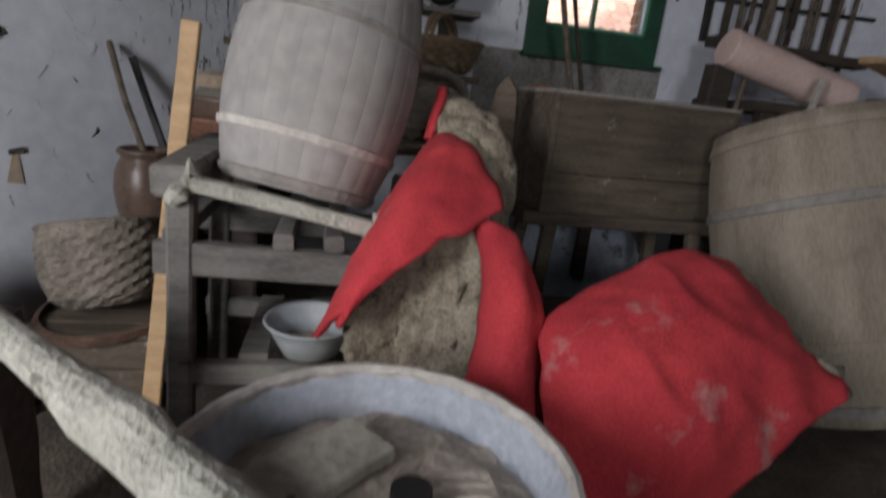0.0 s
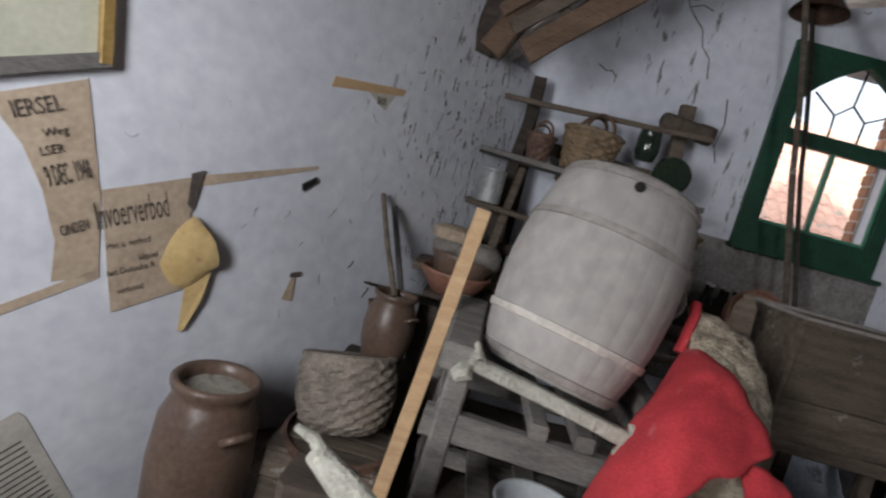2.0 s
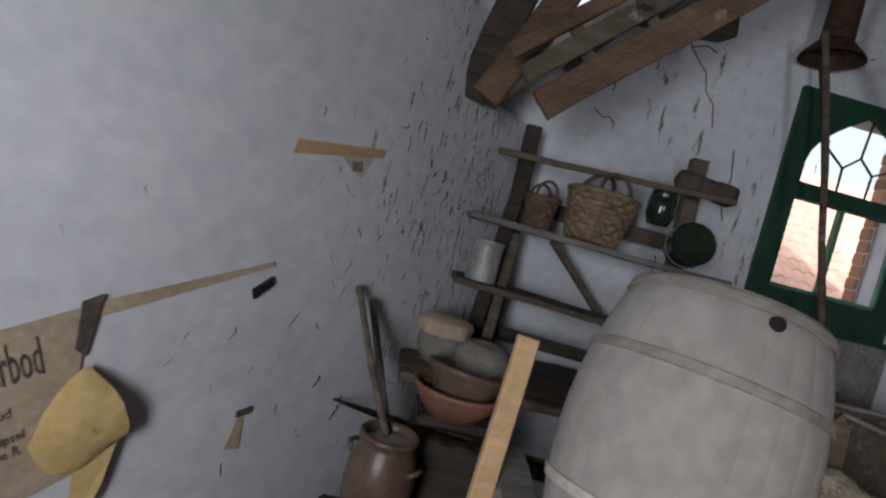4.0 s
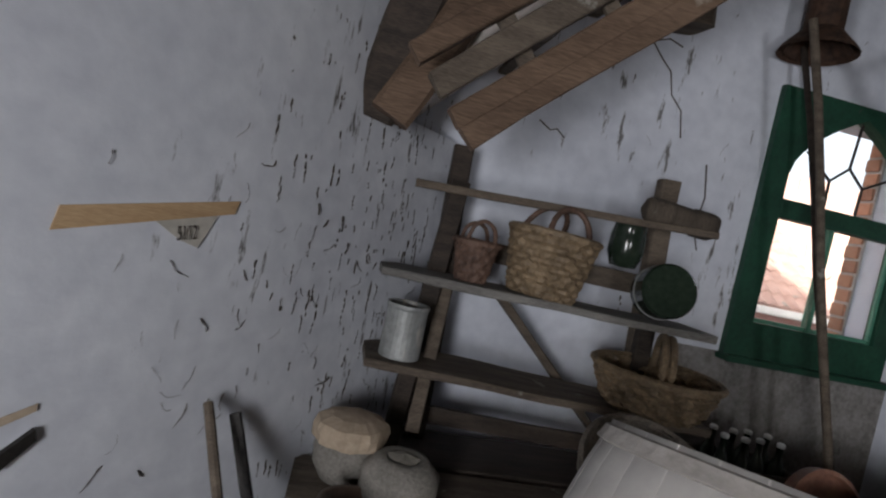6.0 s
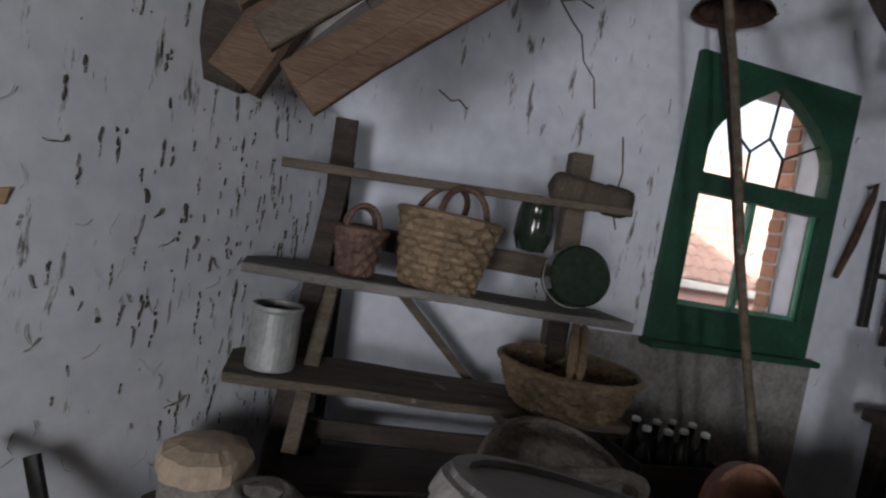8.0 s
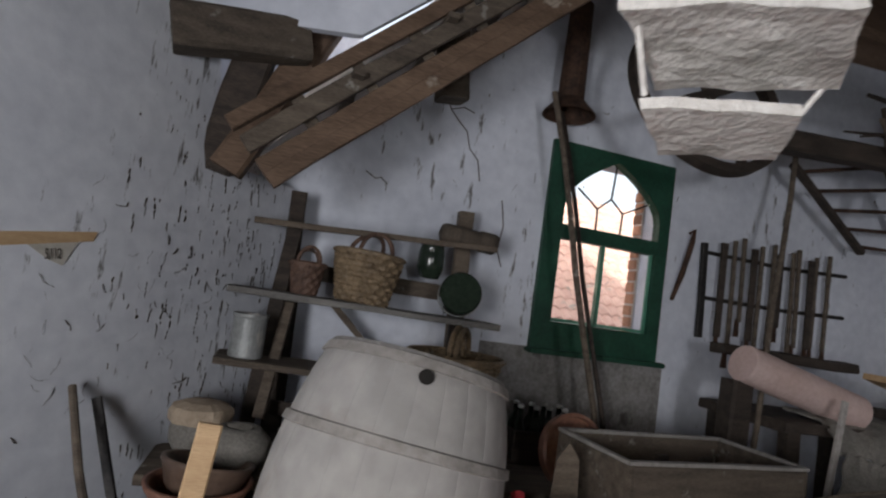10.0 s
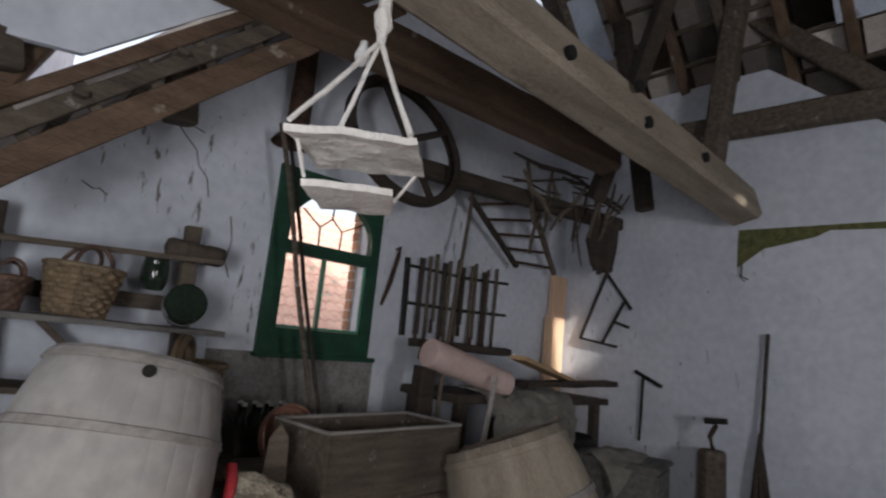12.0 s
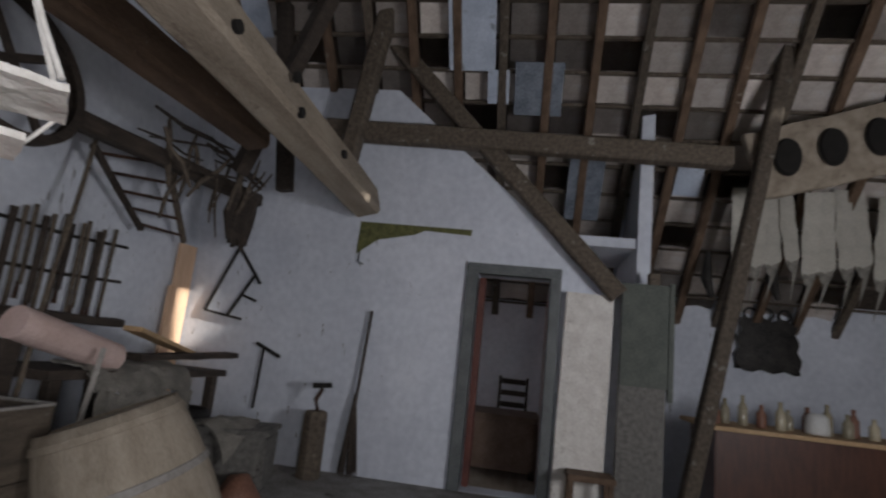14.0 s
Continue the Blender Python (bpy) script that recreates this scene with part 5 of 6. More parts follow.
for p, q, r, mt, lb in (((0.20, 3.42, 0.945), (-0.20, 3.66, 2.95), 0.017, "old_wood", "long slender pole standing before the window"), ((0.30, 3.50, 0.945), (-0.02, 3.90, 2.95), 0.014, "dark_wood", "dark slender pole leaning beside the window"),
                       ((1.02, 3.30, 0.9), (1.62, 3.70, 3.0), 0.016, "old_wood", "long pale pole leaning on the tool rack")):
    s = thing("slender_pole", (0, 0, 0), lb, "pole")
    part("shaft", tube([Vector(p).lerp(Vector(q), k / 6) + Vector((0.008 * math.sin(k * 1.7), 0, 0)) for k in range(7)], r, 9, 0.003), mt, s)
chair = thing("chair_back", pose(-0.46, 2.66, 0.0), "worn wooden curved board standing beside the chest", "board")
part("board", poly([(-0.05, 0, 0), (0.05, 0, 0), (0.06, 0, 1.0), (0.045, 0, 1.22), (0.0, 0, 1.28), (-0.045, 0, 1.22), (-0.06, 0, 1.0)], (0.02, 0.035, 0)), "old_wood", chair)
board2 = thing("curved_board", pose(0.76, 2.86, 0.0), "curved dark board end beside the chest", "board")
part("board", poly([(-0.07, 0, 0), (0.08, 0, 0), (0.09, 0, 0.9), (0.05, 0, 1.16), (-0.02, 0, 1.22), (-0.07, 0, 1.18)], (0.02, 0.04, 0)), "grey_wood", board2)

# ---- hanging swing-shelf, lamp hood, hoop ----
swing = thing("hanging_shelf", Matrix.Translation((-0.888, 1.666, 0.656)) @ Matrix.Scale(0.6, 4), "whitened two-board shelf hung on cobwebbed ropes from the beam", "hanging shelf")
# boards hang level across, seen from below
def hung_board(corners, seed):
    bm = bmesh.new()
    n = 12
    rows = []
    for i in range(n + 1):
        row = []
        for j in range(7):
            u, v = i / n, j / 6
            p = Vector(corners[0]).lerp(Vector(corners[1]), u).lerp(Vector(corners[2]).lerp(Vector(corners[3]), u), v)
            row.append(bm.verts.new(p + noise.noise_vector(p * 9 + Vector((seed, 0, 0))) * 0.012))
        rows.append(row)
    for r0, r1 in zip(rows, rows[1:]):
        for j in range(6):
            bm.faces.new((r0[j], r1[j], r1[j + 1], r0[j + 1]))
    bmesh.ops.recalc_face_normals(bm, faces=bm.faces)
    bmesh.ops.solidify(bm, geom=bm.faces[:], thickness=0.028)
    return bm


part("board", hung_board(((-0.51, -0.30, 2.41), (-0.05, -0.45, 2.48), (-0.22, -0.04, 2.40), (0.23, -0.18, 2.47)), 1), "cobweb_white", swing)
part("board", hung_board(((-0.36, -0.19, 2.27), (-0.02, -0.30, 2.31), (-0.16, 0.0, 2.25), (0.14, -0.09, 2.28)), 4), "cobweb_white", swing)
top = Vector((-0.10, -0.20, 2.94))
for x, y, z in ((-0.49, -0.29, 2.43), (-0.06, -0.43, 2.49), (-0.20, -0.05, 2.41), (0.21, -0.18, 2.48)):
    part("rope", tube([Vector((x, y, z)).lerp(top, k / 8) + Vector((0, 0, -0.012 * math.sin(math.pi * k / 8))) for k in range(9)], 0.011, 7, 0.005), "cobweb_white", swing)
for p, q in (((-0.45, -0.27, 2.42), (-0.35, -0.19, 2.28)), ((0.20, -0.18, 2.46), (0.13, -0.09, 2.29))):
    part("rope", tube([p, q], 0.008, 6), "cobweb_white", swing)
part("rope", tube([top + Vector((0, 0, -0.02)), top + Vector((0.01, 0.01, 0.12)), top + Vector((0.0, 0.0, 0.4)), top + Vector((0.02, 0.01, 1.2)), top + Vector((0.02, 0.0, 3.1))], [0.018, 0.03, 0.02, 0.018, 0.018], 8, 0.008), "cobweb_white", swing)
part("knot", tube([top + Vector((0.0, 0.0, 0.02)), top + Vector((0.01, 0.0, 0.07)), top + Vector((0.0, 0.01, 0.13)), top + Vector((0.0, 0.0, 0.17))], [0.02, 0.042, 0.036, 0.018], 9, 0.012), "cobweb_white", swing)
bulb = thing("small_bulb", (-0.96, 1.60, 2.36), "small glass bulb caught in the ropes", "bulb")
part("bulb", lathe([(0, 0), (0.016, 0.01), (0.022, 0.03), (0.012, 0.055), (0.01, 0.07), (0, 0.07)], 16), "white_paint", bulb, smooth=True)
hood = thing("iron_hood", (-0.02, 3.82, 2.90), "flaring rusty iron hood fixed above the window", "hood")
part("hood", lathe([(0.16, 0), (0.15, 0.02), (0.08, 0.10), (0.07, 0.7), (0.05, 0.7), (0.06, 0.1), (0.13, 0.01)], 20), "rust", hood)
hoop = thing("cart_hoop", pose(0.60, 3.40, 3.05, 72, 0, 0), "large dark cart wheel rim hung under the roof", "wheel")
part("rim", lathe([(0.44, -0.03), (0.50, -0.035), (0.505, 0.035), (0.445, 0.03)], 64), "dark_wood", hoop)
for a in (0.5, 1.9):
    part("strut", timber((0.46 * math.cos(a), 0.46 * math.sin(a), 0), (-0.46 * math.cos(a), -0.46 * math.sin(a), 0.02), 0.05, 0.03, 0.004, 6), "dark_wood", hoop)

# ---- tool rack, ladder, workbench ----
tools = thing("tool_rack", (0, 3.97, 0), "black iron bars holding a row of old tools on the gable", "tool rack")
part("bar", tube([(1.20, 0, 2.28), (1.9, -0.01, 2.27), (2.5, 0, 2.30)], 0.014, 8), "iron", tools)
part("bar", tube([(1.20, 0, 1.97), (1.9, -0.01, 1.97), (2.5, 0, 1.99)], 0.014, 8), "iron", tools)
part("upright", timber((1.22, 0, 1.70), (1.20, 0, 2.34), 0.045, 0.03, 0.003, 4), "iron", tools)
for k in range(12):
    x = 1.34 + k * 0.085 + 0.02 * math.sin(k * 3)
    ob = thing("hand_tool", (x, 3.94, 0), "old rusty hand tool hanging in the rack", "tool", "tools in the rack")
    z0, z1 = 1.72 - 0.10 * (k % 3 == 1) + 0.12 * (k % 4 == 2), 2.36 + 0.03 * (k % 3)
    part("shaft", timber((0.01 * math.sin(k), 0, z0), (0, 0, z1), 0.028 + 0.02 * (k % 3 == 0), 0.02, 0.002, 5), "old_wood" if k % 3 else "dark_wood", ob)
    part("blade", poly([(-0.02 - 0.01 * (k % 2), 0, z0 - 0.10), (0.02, 0, z0 - 0.10), (0.014, 0, z0 + 0.02), (-0.014, 0, z0 + 0.02)], (0, 0.008, 0)), "rust", ob)
sickle = thing("sickle_handle", (1.03, 3.96, 0), "rusty iron hook hanging beside the window", "tool")
part("hook", tube([(0.03, 0, 2.38), (0.06, -0.01, 2.41), (0.05, -0.01, 2.33), (0.0, 0, 2.1), (-0.06, 0, 1.92)], [0.01, 0.012, 0.018, 0.02, 0.012], 8), "rust", sickle)
ladder = thing("wooden_ladder", (0, 0, 0), "short dark wooden ladder slung below the log", "ladder")
A, B = [(1.62, 3.72, 2.93), (2.40, 3.80, 2.46)], [(2.30, 3.62, 3.10), (3.02, 3.80, 2.48)]
part("side_rail", timber(A[0], A[1], 0.05, 0.04, 0.003, 6), "dark_wood", ladder)
part("side_rail", timber(B[0], B[1], 0.05, 0.04, 0.003, 6), "old_wood", ladder)
for k in range(5):
    f = 0.08 + k * 0.21
    part("rung", tube([Vector(A[0]).lerp(Vector(A[1]), f), Vector(B[0]).lerp(Vector(B[1]), f)], 0.014, 8), "rust", ladder)
wb = thing("workbench", (0, 0, 0), "cluttered dark workbench with a ragged cover", "workbench")
part("top", timber((1.15, 3.52, 1.30), (3.2, 3.52, 1.27), 0.62, 0.06, 0.006, 10, 2), "dark_wood", wb)
for x in (1.25, 2.2, 3.05):
    for y in (3.27, 3.78):
        part("leg", timber((x, y, 0.0), (x, y, 1.27), 0.09, 0.08, 0.005, 6, x), "dark_wood", wb)
cover2 = thing("ragged_cover", (0, 0, 0), "ragged grey sacking hung over the workbench edge", "cloth")
part("cloth", bent([[(1.45, 3.5, 1.36), (1.7, 3.5, 1.37), (2.1, 3.5, 1.36), (2.6, 3.5, 1.36)], [(1.42, 3.2, 1.38), (1.7, 3.15, 1.36), (2.1, 3.15, 1.38), (2.6, 3.2, 1.36)],
                    [(1.46, 3.16, 1.3), (1.7, 3.1, 1.28), (2.1, 3.1, 1.30), (2.55, 3.14, 1.28)], [(1.48, 3.15, 1.2), (1.72, 3.11, 1.15), (2.1, 3.12, 1.18), (2.54, 3.14, 1.15)]], 28, 28, 0, 0.03, 7, 0.01), "sack", cover2)
part("torn_edge", bent([[(1.48, 3.15, 1.21), (1.72, 3.11, 1.16), (2.1, 3.12, 1.19), (2.54, 3.14, 1.16)], [(1.48, 3.14, 1.1), (1.72, 3.10, 1.05), (2.1, 3.11, 1.06), (2.54, 3.13, 1.0)], [(1.49, 3.16, 0.95), (1.74, 3.12, 0.9), (2.1, 3.13, 0.95), (2.52, 3.15, 0.85)], [(1.5, 3.16, 0.85), (1.75, 3.12, 0.72), (2.1, 3.14, 0.8), (2.5, 3.16, 0.7)]], 28, 20, 0, 0.035, 8, 0.01), "sack", cover2)
pr = thing("paper_roll", pose(0.98, 3.36, 1.60, 0, 104, -4), "thick roll of pinkish paper lying on the workbench", "paper roll")
part("roll", lathe([(0.0, 0), (0.06, 0.0), (0.10, 0.0), (0.105, 0.01), (0.102, 0.82), (0.075, 0.82), (0.07, 0.6), (0, 0.6)], 30), "pink_paper", pr, smooth=False)
# disc closing the roll's end, its inner shade painted black
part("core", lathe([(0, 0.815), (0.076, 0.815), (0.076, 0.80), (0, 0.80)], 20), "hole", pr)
prop = thing("roll_prop", (0, 0, 0), "dark wooden prop under the paper roll", "block")
part("block", timber((0.98, 3.40, 0.94), (1.0, 3.40, 1.50), 0.14, 0.12, 0.004, 4), "dark_wood", prop)
bp = thing("brown_plank", (0, 0, 0), "brown plank lying across the workbench", "plank")
part("board", timber((1.80, 3.22, 1.62), (2.95, 3.45, 1.42), 0.14, 0.035, 0.004, 8, 5), "fresh_wood", bp)
bp = thing("dark_plank", (0, 0, 0), "dark rough plank on the workbench", "plank")
part("board", timber((1.05, 3.62, 1.66), (2.15, 3.62, 1.64), 0.12, 0.06, 0.012, 10, 6), "dark_wood", bp)
part("end", timber((2.1, 3.40, 1.40), (3.30, 3.25, 1.44), 0.16, 0.05, 0.012, 10, 6), "dark_wood", bp)
# corner boards, coloured peach for the warm sunlight on them
cb = thing("corner_board", (0, 0, 0), "boards standing in the corner, peach sun glow put into their colour", "board")
part("board", one((3.20, 3.93, 0.46), (3.46, 3.975, 2.50), 0.004), "corner_board", cb)
part("board", one((3.10, 3.90, 0.46), (3.21, 3.935, 2.05), 0.004), "corner_board", cb)
saw = thing("frame_saw", (3.46, 0, 0), "black iron bow frame hanging on the wall", "saw")
for a, b in (((3.45, 2.55), (3.72, 1.86)), ((3.72, 1.86), (3.30, 1.80)), ((3.45, 2.55), (3.16, 2.18)), ((3.22, 2.28), (3.46, 1.83)), ((3.34, 2.05), (3.18, 2.0))):
    part("bar", timber((0, a[0], a[1]), (0, b[0], b[1]), 0.03, 0.025, 0.002, 4), "iron", saw)
hook = thing("wall_hook", (3.45, 0, 0), "iron T-shaped handle hanging on the wall", "tool")
part("shaft", timber((0, 3.02, 0.95), (0, 3.0, 1.55), 0.025, 0.02, 0.002, 4), "iron", hook)
part("handle", timber((0, 3.08, 1.58), (0, 2.82, 1.47), 0.04, 0.03, 0.002, 4), "iron", hook)

# ---- along the door wall ----
broom = thing("besom_broom", (3.38, 1.95, 0.46), "dark twig broom standing head down at the wall", "broom")
part("stick", tube([(0.05, -0.02, 1.55), (0.03, 0.02, 0.7), (0.02, 0.03, 0.55)], 0.016, 8), "dark_wood", broom)
bm = bmesh.new()
for k in range(60):
    a, r = random.uniform(0, math.tau), random.uniform(0.4, 1)
    tube([(0.02, 0.03, 0.75), (0.02 + 0.05 * r * math.cos(a), 0.03 + 0.06 * r * math.sin(a), 0.4), (0.02 + 0.07 * r * math.cos(a), 0.03 + 0.13 * r * math.sin(a), random.uniform(0, 0.05))], [0.012, 0.009, 0.004], 4, 0, bm)
part("brush_head", bm, "dark_wood", broom)
stump = thing("chopping_block", (3.15, 2.25, 0.46), "upright round wood block by the wall", "block")
part("block", lathe([(0, 0), (0.10, 0), (0.105, 0.03), (0.10, 0.55), (0.09, 0.58), (0, 0.58)], 20, lambda i, j: 0.006 * math.sin(j * 2.1)), "old_wood", stump)
adze = thing("old_adze", (3.15, 2.24, 1.04), "old hand adze stuck upright in the block", "tool")
part("handle", tube([(0, 0, 0), (0, 0.03, 0.1), (0, -0.02, 0.2)], 0.02, 8), "rust", adze)
part("head", timber((0, 0.07, 0.22), (0, -0.1, 0.24), 0.06, 0.05, 0.008, 5), "iron", adze)
gb = thing("grey_box", pose(2.62, 2.75, 0.46, 0, 0, 14), "grey dusty box with a folded sack on it", "box")
part("body", one((-0.25, -0.33, 0), (0.25, 0.33, 0.42), 0.02), "grey_wood", gb)
part("lid", one((-0.27, -0.35, 0.42), (0.27, 0.35, 0.46), 0.012), "grey_wood", gb)
sk = thing("folded_sack", (0, 0, 0.12), "folded grey sack on the box", "sack")
part("cloth", bent([[(2.35, 2.95, 0.82), (2.5, 2.9, 0.86), (2.65, 2.9, 0.86), (2.8, 2.9, 0.82)], [(2.32, 2.8, 0.84), (2.5, 2.8, 0.9), (2.65, 2.8, 0.88), (2.8, 2.8, 0.84)], [(2.3, 2.7, 0.84), (2.5, 2.7, 0.9), (2.65, 2.7, 0.88), (2.8, 2.7, 0.84)], [(2.27, 2.6, 0.55), (2.4, 2.5, 0.82), (2.65, 2.55, 0.84), (2.8, 2.6, 0.82)]], 18, 18, 0, 0.02, 8, 0.02), "sack", sk)
dp = thing("black_kettle", (2.75, 3.35, 0.46), "large black iron kettle in the corner", "kettle")
part("body", lathe([(0, 0), (0.2, 0.02), (0.30, 0.2), (0.31, 0.35), (0.25, 0.5), (0.22, 0.52), (0.2, 0.5), (0, 0.48)], 30), "iron", dp, smooth=True)
rag = thing("red_bundle", (2.25, 2.45, 0.0), "faded red and white checked bundle", "bundle")
bm = lathe([(0, 0), (0.18, 0.02), (0.2, 0.3), (0.17, 0.5), (0.08, 0.62), (0, 0.63)], 26)
rough(bm, 0.03, 8)
part("cloth", bm, "redware", rag, smooth=True)
moss = thing("torn_border", (3.485, 0, 0), "mossy green torn paper border above the broom", "paper")
part("paper", poly([(0, 2.18, 2.92), (0, 1.02, 2.91), (0, 1.03, 2.85), (0, 1.5, 2.87), (0, 1.6, 2.82), (0, 1.98, 2.74), (0, 2.19, 2.58)], (-0.004, 0, 0)), "moss_paper", moss)
nl = thing("wall_nail", (3.47, 2.15, 2.5), "bent iron nail in the wall", "nail")
part("nail", tube([(0, 0, 0.1), (-0.02, 0, 0), (-0.03, -0.06, -0.03)], 0.008, 6), "iron", nl)
pl = thing("whitewashed_post", (3.42, -0.13, 0.46), "flaking whitewashed board beside the doorway", "post")
part("board", timber((0, 0.02, 0), (0, -0.02, 1.90), 0.07, 0.44, 0.006, 10, 4), "cobweb_white", pl)
dpn = thing("green_panel", (3.30, -0.64, 0.46), "dull green door panel above a grey board beside the doorway", "door panel")
part("panel", one((0, -0.22, 1.10), (0.04, 0.22, 2.02), 0.006), "green_dull", dpn)
part("stile", one((-0.012, -0.235, 1.0), (0.045, -0.19, 2.04), 0.004), "green_dull", dpn)
part("lower_board", timber((0.02, 0.03, 0.0), (0.03, 0.02, 1.18), 0.05, 0.40, 0.006, 8, 4), "grey_wood", dpn, "weathered grey board")
stool = thing("low_stool", (3.2, -0.2, 0.46), "low brown wooden stool beside the doorway", "stool")
part("seat", one((-0.15, -0.2, 0.3), (0.15, 0.2, 0.35), 0.01), "brown_beam", stool)
for x in (-0.12, 0.12):
    for y in (-0.16, 0.16):
        part("leg", one((x - 0.02, y - 0.02, 0), (x + 0.02, y + 0.02, 0.3), 0.003), "brown_beam", stool)
cab = thing("brown_counter", (0, 0, 0), "dark red-brown polished counter with a pale top", "counter")
part("body", one((3.9, -4.9, -0.0), (4.7, -1.42, 1.24), 0.01), "cabinet_brown", cab)
part("top", one((3.82, -4.9, 1.24), (4.75, -1.32, 1.28), 0.008), "fresh_wood", cab)
for k in range(12):
    y = -1.5 - k * 0.15
    h = 0.20 + 0.12 * ((k * 7) % 5) / 5
    b = thing("glass_bottle", (4.15 + 0.25 * ((k * 3) % 4) / 4, y, 1.28), "dusty glass bottle standing on the counter", "bottle", "bottles on the counter")
    part("glass_body", lathe([(0, 0), (0.045, 0), (0.048, 0.02), (0.046, h * 0.6), (0.02, h * 0.78), (0.018, h), (0, h)], 18), "bottle_pale" if k % 3 else "redware", b, smooth=True)
jar = thing("white_jar", (4.2, -2.45, 1.28), "squat white jar on the counter", "jar")
part("body", lathe([(0, 0), (0.1, 0), (0.11, 0.03), (0.10, 0.16), (0.06, 0.2), (0, 0.2)], 22), "white_paint", jar, smooth=True)
bag = thing("black_lace_bag", (5.44, -2.5, 0), "black ornamental bag hanging on the white wall", "bag")
bm = bmesh.new()
bmesh.ops.create_grid(bm, x_segments=12, y_segments=12, size=1)
for v in bm.verts:
    v.co = Vector((-0.03 - 0.03 * (1 - v.co.x ** 2) * (1 - v.co.y ** 2), v.co.x * (0.34 - 0.03 * v.co.y) * (1 + 0.06 * math.sin(v.co.y * 9)), 2.19 + v.co.y * 0.30 + 0.02 * math.sin(v.co.x * 9)))
bmesh.ops.solidify(bm, geom=bm.faces[:], thickness=0.03)
part("body", bm, "iron", bag)
for y in (-0.2, 0.0, 0.2):
    part("ring", tube([(-0.02, y + 0.07 * math.cos(a), 2.55 + 0.07 * math.sin(a)) for a in [math.tau * k / 14 for k in range(15)]], 0.016, 6), "iron", bag)
gar = thing("mask_board", (3.4, -2.3, 0), "slanting tan board under the roof, near-black domes for its shaded round hollows", "board")
part("board", timber((0.05, 0.72, 3.70), (-0.05, -0.95, 4.18), 0.08, 0.66, 0.02, 12, 3), "beam_wood", gar)
# raised domes, black colour stands for shade in hollows
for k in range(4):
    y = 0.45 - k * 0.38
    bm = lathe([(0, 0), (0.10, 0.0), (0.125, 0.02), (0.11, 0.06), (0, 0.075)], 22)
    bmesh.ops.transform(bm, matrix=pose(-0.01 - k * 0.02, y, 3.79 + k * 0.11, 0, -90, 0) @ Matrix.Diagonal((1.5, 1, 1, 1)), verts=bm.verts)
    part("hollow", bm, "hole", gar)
first = None
for k in range(10):
    at = pose(4.15 + 0.03 * (k % 3), -1.72 - 0.17 * k, 2.84 + 0.04 * ((k * 5) % 4), 0, -8 + 5 * (k % 4), 20 * ((k * 3) % 5 - 2) * 0.3)
    if first is None:
        first = thing("hanging_sheet", at, "torn whitish paper sheet hanging under the rafters", "paper", "sheets under the rafters")
        part("sheet", bent([[(0, -0.08, 0.86), (0.01, -0.03, 0.86), (0, 0.03, 0.86), (0, 0.08, 0.86)], [(0.02, -0.09, 0.55), (0, -0.03, 0.55), (0.03, 0.03, 0.55), (0, 0.08, 0.55)],
                             [(-0.02, -0.08, 0.25), (0.03, -0.03, 0.25), (-0.02, 0.03, 0.25), (0.02, 0.09, 0.25)], [(0.02, -0.09, 0.06), (-0.02, -0.03, -0.04), (0.03, 0.03, 0.05), (0, 0.07, -0.02)]], 12, 8, 0, 0.012, 9, 0.004), "newsprint", first)
        part("dark_hem", bent([[(0.02, -0.09, 0.07), (-0.02, -0.03, -0.03), (0.03, 0.03, 0.06), (0, 0.07, -0.01)], [(0.02, -0.08, 0.04), (0, -0.03, -0.06), (0.03, 0.03, 0.03), (0, 0.06, -0.04)],
                                [(0.01, -0.06, 0.0), (0, -0.02, -0.1), (0.02, 0.03, -0.04), (0, 0.05, -0.08)], [(0, -0.04, -0.05), (0, -0.01, -0.14), (0, 0.01, -0.1), (0, 0.03, -0.1)]], 8, 8, 0, 0.02, 20, 0.006), "sack", first)
    else:
        copy_thing(first, at)
for k in range(3):
    h = thing("hanging_tool", (4.6 - 0.1 * k, -1.55 - 0.3 * k, 2.6 + 0.9 * (k == 1)), "dark tool hanging from the rafters", "tool")
    part("handle", tube([(0, 0, 0.5), (0, 0.02, 0.2), (0.02, -0.05, 0)], [0.03, 0.06, 0.03], 8, 0.01), "iron", h)
dch = thing("ladder_back_chair", (5.6, 0.52, 0.46), "dark ladder-back chair in the back room", "chair")
part("seat", one((-0.2, -0.2, 0.42), (0.2, 0.2, 0.46), 0.01), "wicker", dch)
for x, y, z in ((-0.18, -0.18, 0.42), (-0.18, 0.18, 0.42), (0.2, -0.18, 1.0), (0.2, 0.18, 1.0)):
    part("leg", timber((x, y, 0), (x, y, z), 0.035, 0.035, 0.001, 4), "dark_wood", dch)
for z in (0.6, 0.75, 0.9):
    part("back_slat", one((0.19, -0.16, z), (0.21, 0.16, z + 0.07), 0.004), "dark_wood", dch)
table = thing("far_table", (4.75, 0.62, 0.46), "brown covered table in the back room", "table")
part("top", one((-0.42, -0.42, 0.60), (0.42, 0.42, 0.63), 0.01), "cloth_brown", table)
part("cloth", one((-0.41, -0.41, 0.06), (0.41, 0.41, 0.60), 0.03), "cloth_brown", table)
for x in (-0.37, 0.37):
    for y in (-0.37, 0.37):
        part("leg", one((x - 0.03, y - 0.03, 0), (x + 0.03, y + 0.03, 0.10)), "dark_wood", table)
wads = thing("dried_plant", (3.0, 3.2, 2.6), "dried dark plant stalks hanging under the log", "dried plant")
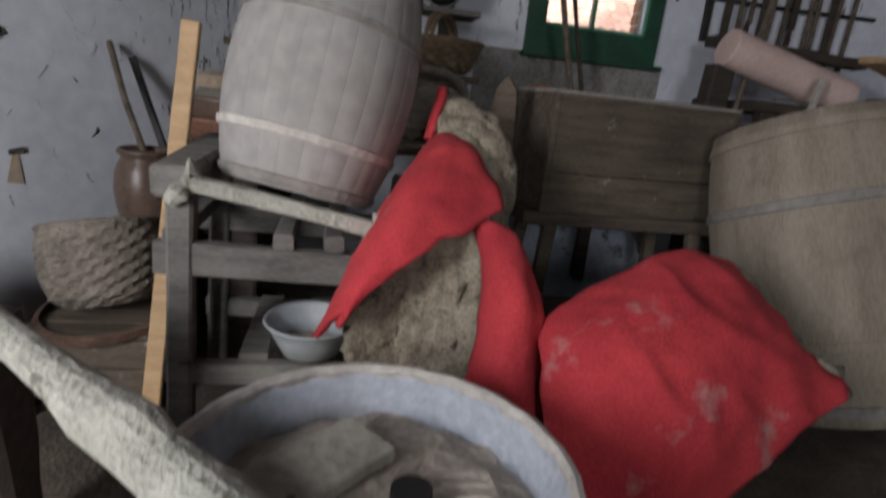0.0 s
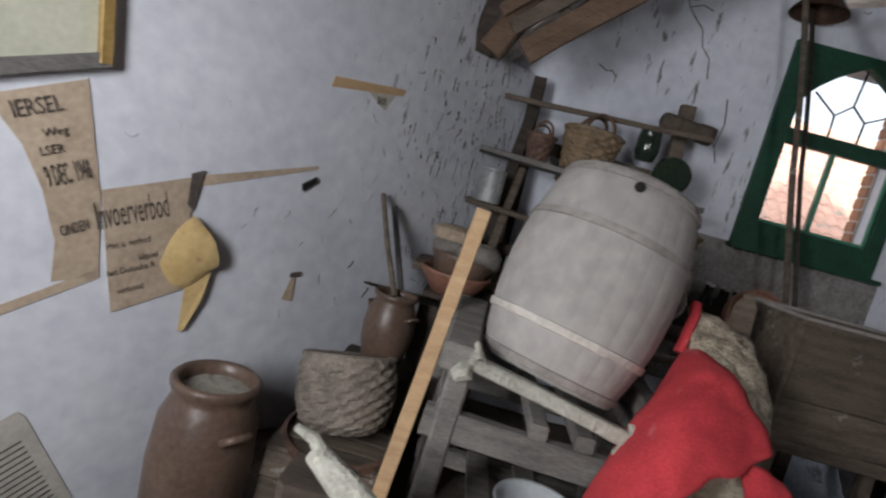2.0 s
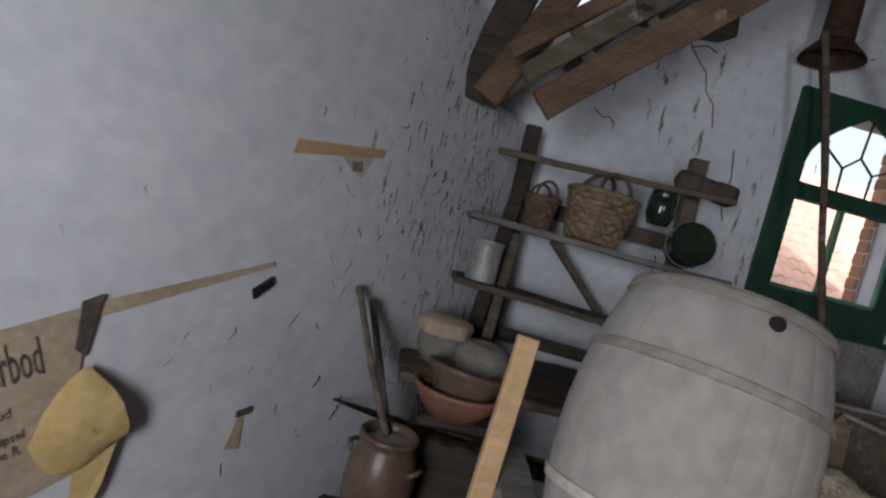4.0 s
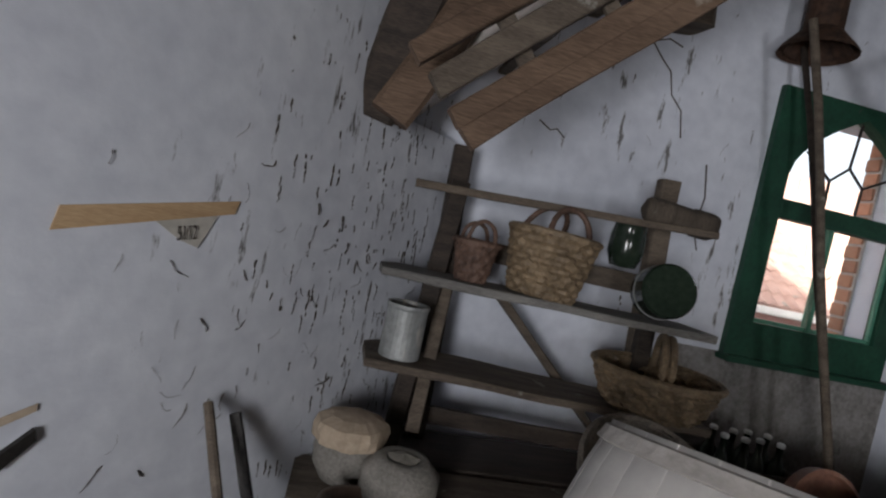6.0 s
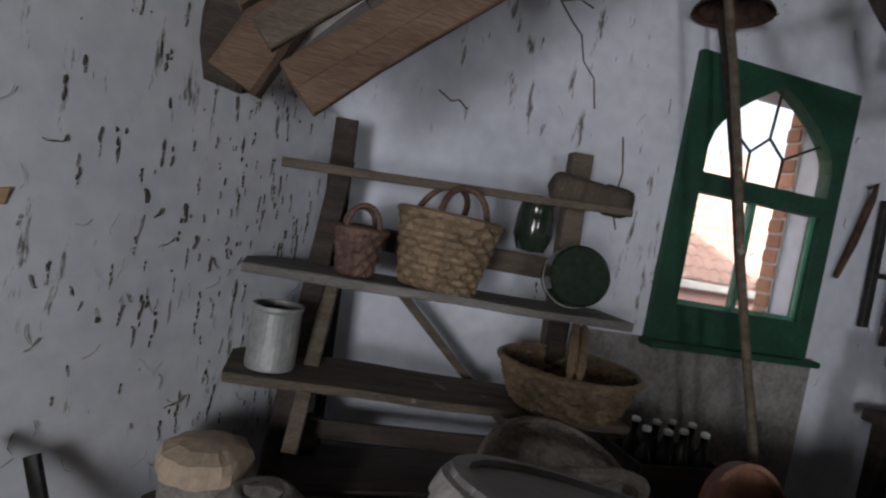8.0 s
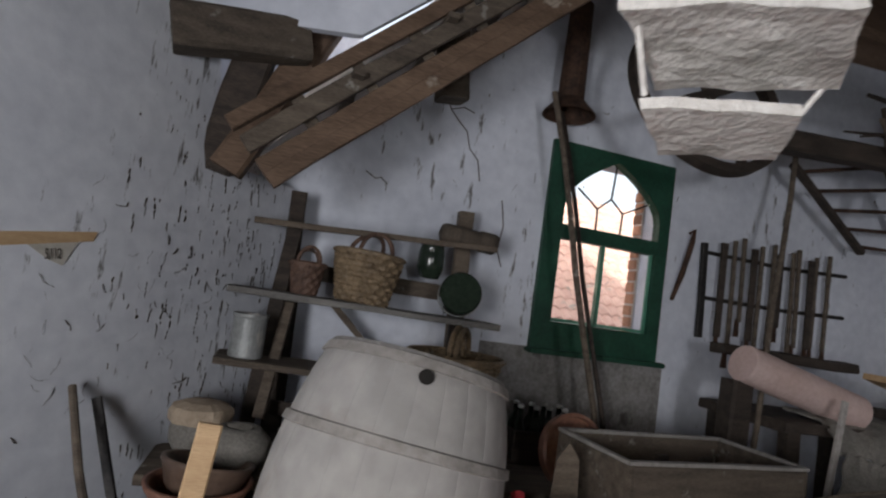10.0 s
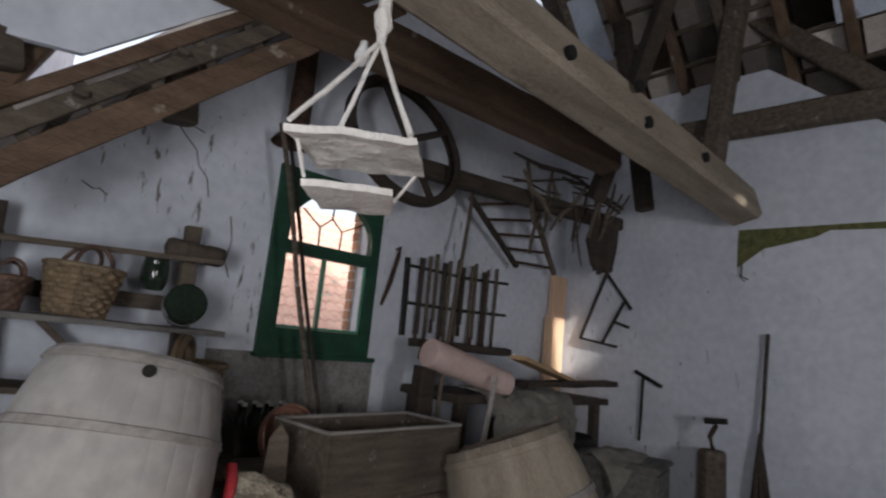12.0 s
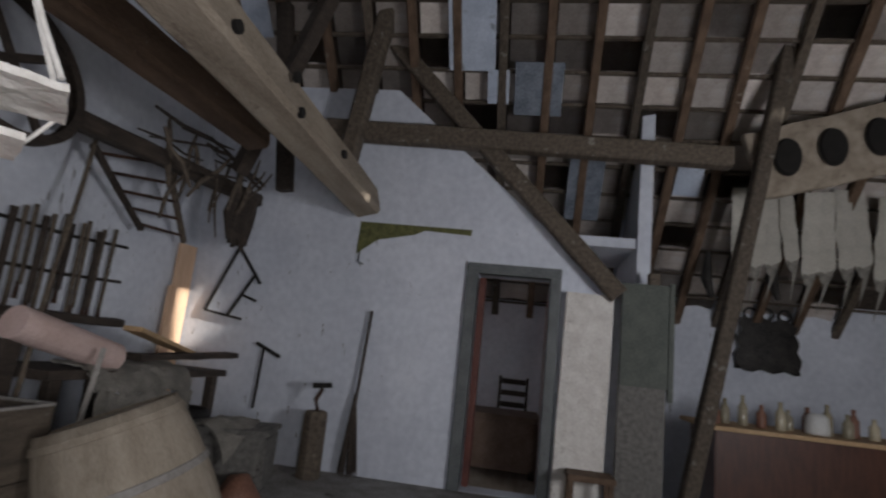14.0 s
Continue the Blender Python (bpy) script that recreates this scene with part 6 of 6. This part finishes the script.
for k in range(7):
    bm = tube([(0.06 * k - 0.2, 0.05 * math.sin(k), 0.4), (0.06 * k - 0.18, 0.05, 0.15), (0.06 * k - 0.22, 0.02, -0.08 - 0.04 * (k % 3))], [0.02, 0.05, 0.02], 7, 0.03)
    part("stalk", bm, "dark_wood", wads)

# tangle of dry sticks and brushwood stuffed over the log in the corner
random.seed(21)
brush = thing("brushwood_tangle", (2.85, 3.25, 3.0), "tangle of dry dark sticks and twigs stuffed over the log", "brushwood")
for k in range(30):
    along = k % 3 == 0
    c = Vector((random.uniform(-0.9, 0.45), random.uniform(-0.12, 0.22), random.uniform(0.0, 0.3) if along else random.uniform(-0.22, 0.12)))
    d = Vector((random.uniform(0.25, 0.5), random.uniform(-0.1, 0.1), random.uniform(-0.12, 0.16))) if along else Vector((random.uniform(-0.2, 0.2), random.uniform(-0.06, 0.06), random.uniform(0.14, 0.34)))
    bend = Vector((random.uniform(-0.02, 0.02), random.uniform(-0.02, 0.02), random.uniform(-0.02, 0.02)))
    r = random.uniform(0.008, 0.026)
    part("stick", tube([c - d, c - d * 0.3 + bend, c + d * 0.4 - bend, c + d], [r * 0.6, r, r * 0.9, r * 0.6], 7, 0.004), "old_wood" if k % 3 else "dark_wood", brush)
wedge = thing("loose_batten", (0, 0, 0), "pale loose batten propped under the paper roll", "batten")
part("batten", timber((1.12, 3.06, 0.0), (1.44, 3.12, 1.48), 0.035, 0.02, 0.003, 6, 3), "hoop_pale", wedge)

# ---- clay tiles of the right slope, seen from below ----
tile_me = None
for i in range(15):
    for j in range(13):
        y = 3.6 - i * 0.46
        if tile_me is None:
            tb = bmesh.new()
            vs = []
            for a in range(5):
                for c in range(2):
                    vs.append(tb.verts.new((c * 0.36 - 0.18, (a - 2) * 0.092, 0.018 * math.cos((a - 2) * 1.1) - 0.012 * c)))
            for a in range(4):
                tb.faces.new((vs[a * 2], vs[a * 2 + 1], vs[a * 2 + 3], vs[a * 2 + 2]))
            bmesh.ops.solidify(tb, geom=tb.faces[:], thickness=0.014)
            t = part("tile", tb, "tile_inside", roof_right)
            tile_me = t.data
        else:
            t = new("tile", tile_me)
            t.parent = roof_right
        d = 0.32 + j * 0.34
        t.matrix_local = pose(5.68 - d * 0.707 + 0.004 * ((i * 5 + j * 3) % 4), y - 0.23, 2.40 + d * 0.707 - 0.004 * ((i + j) % 5), 0, 45, 0)
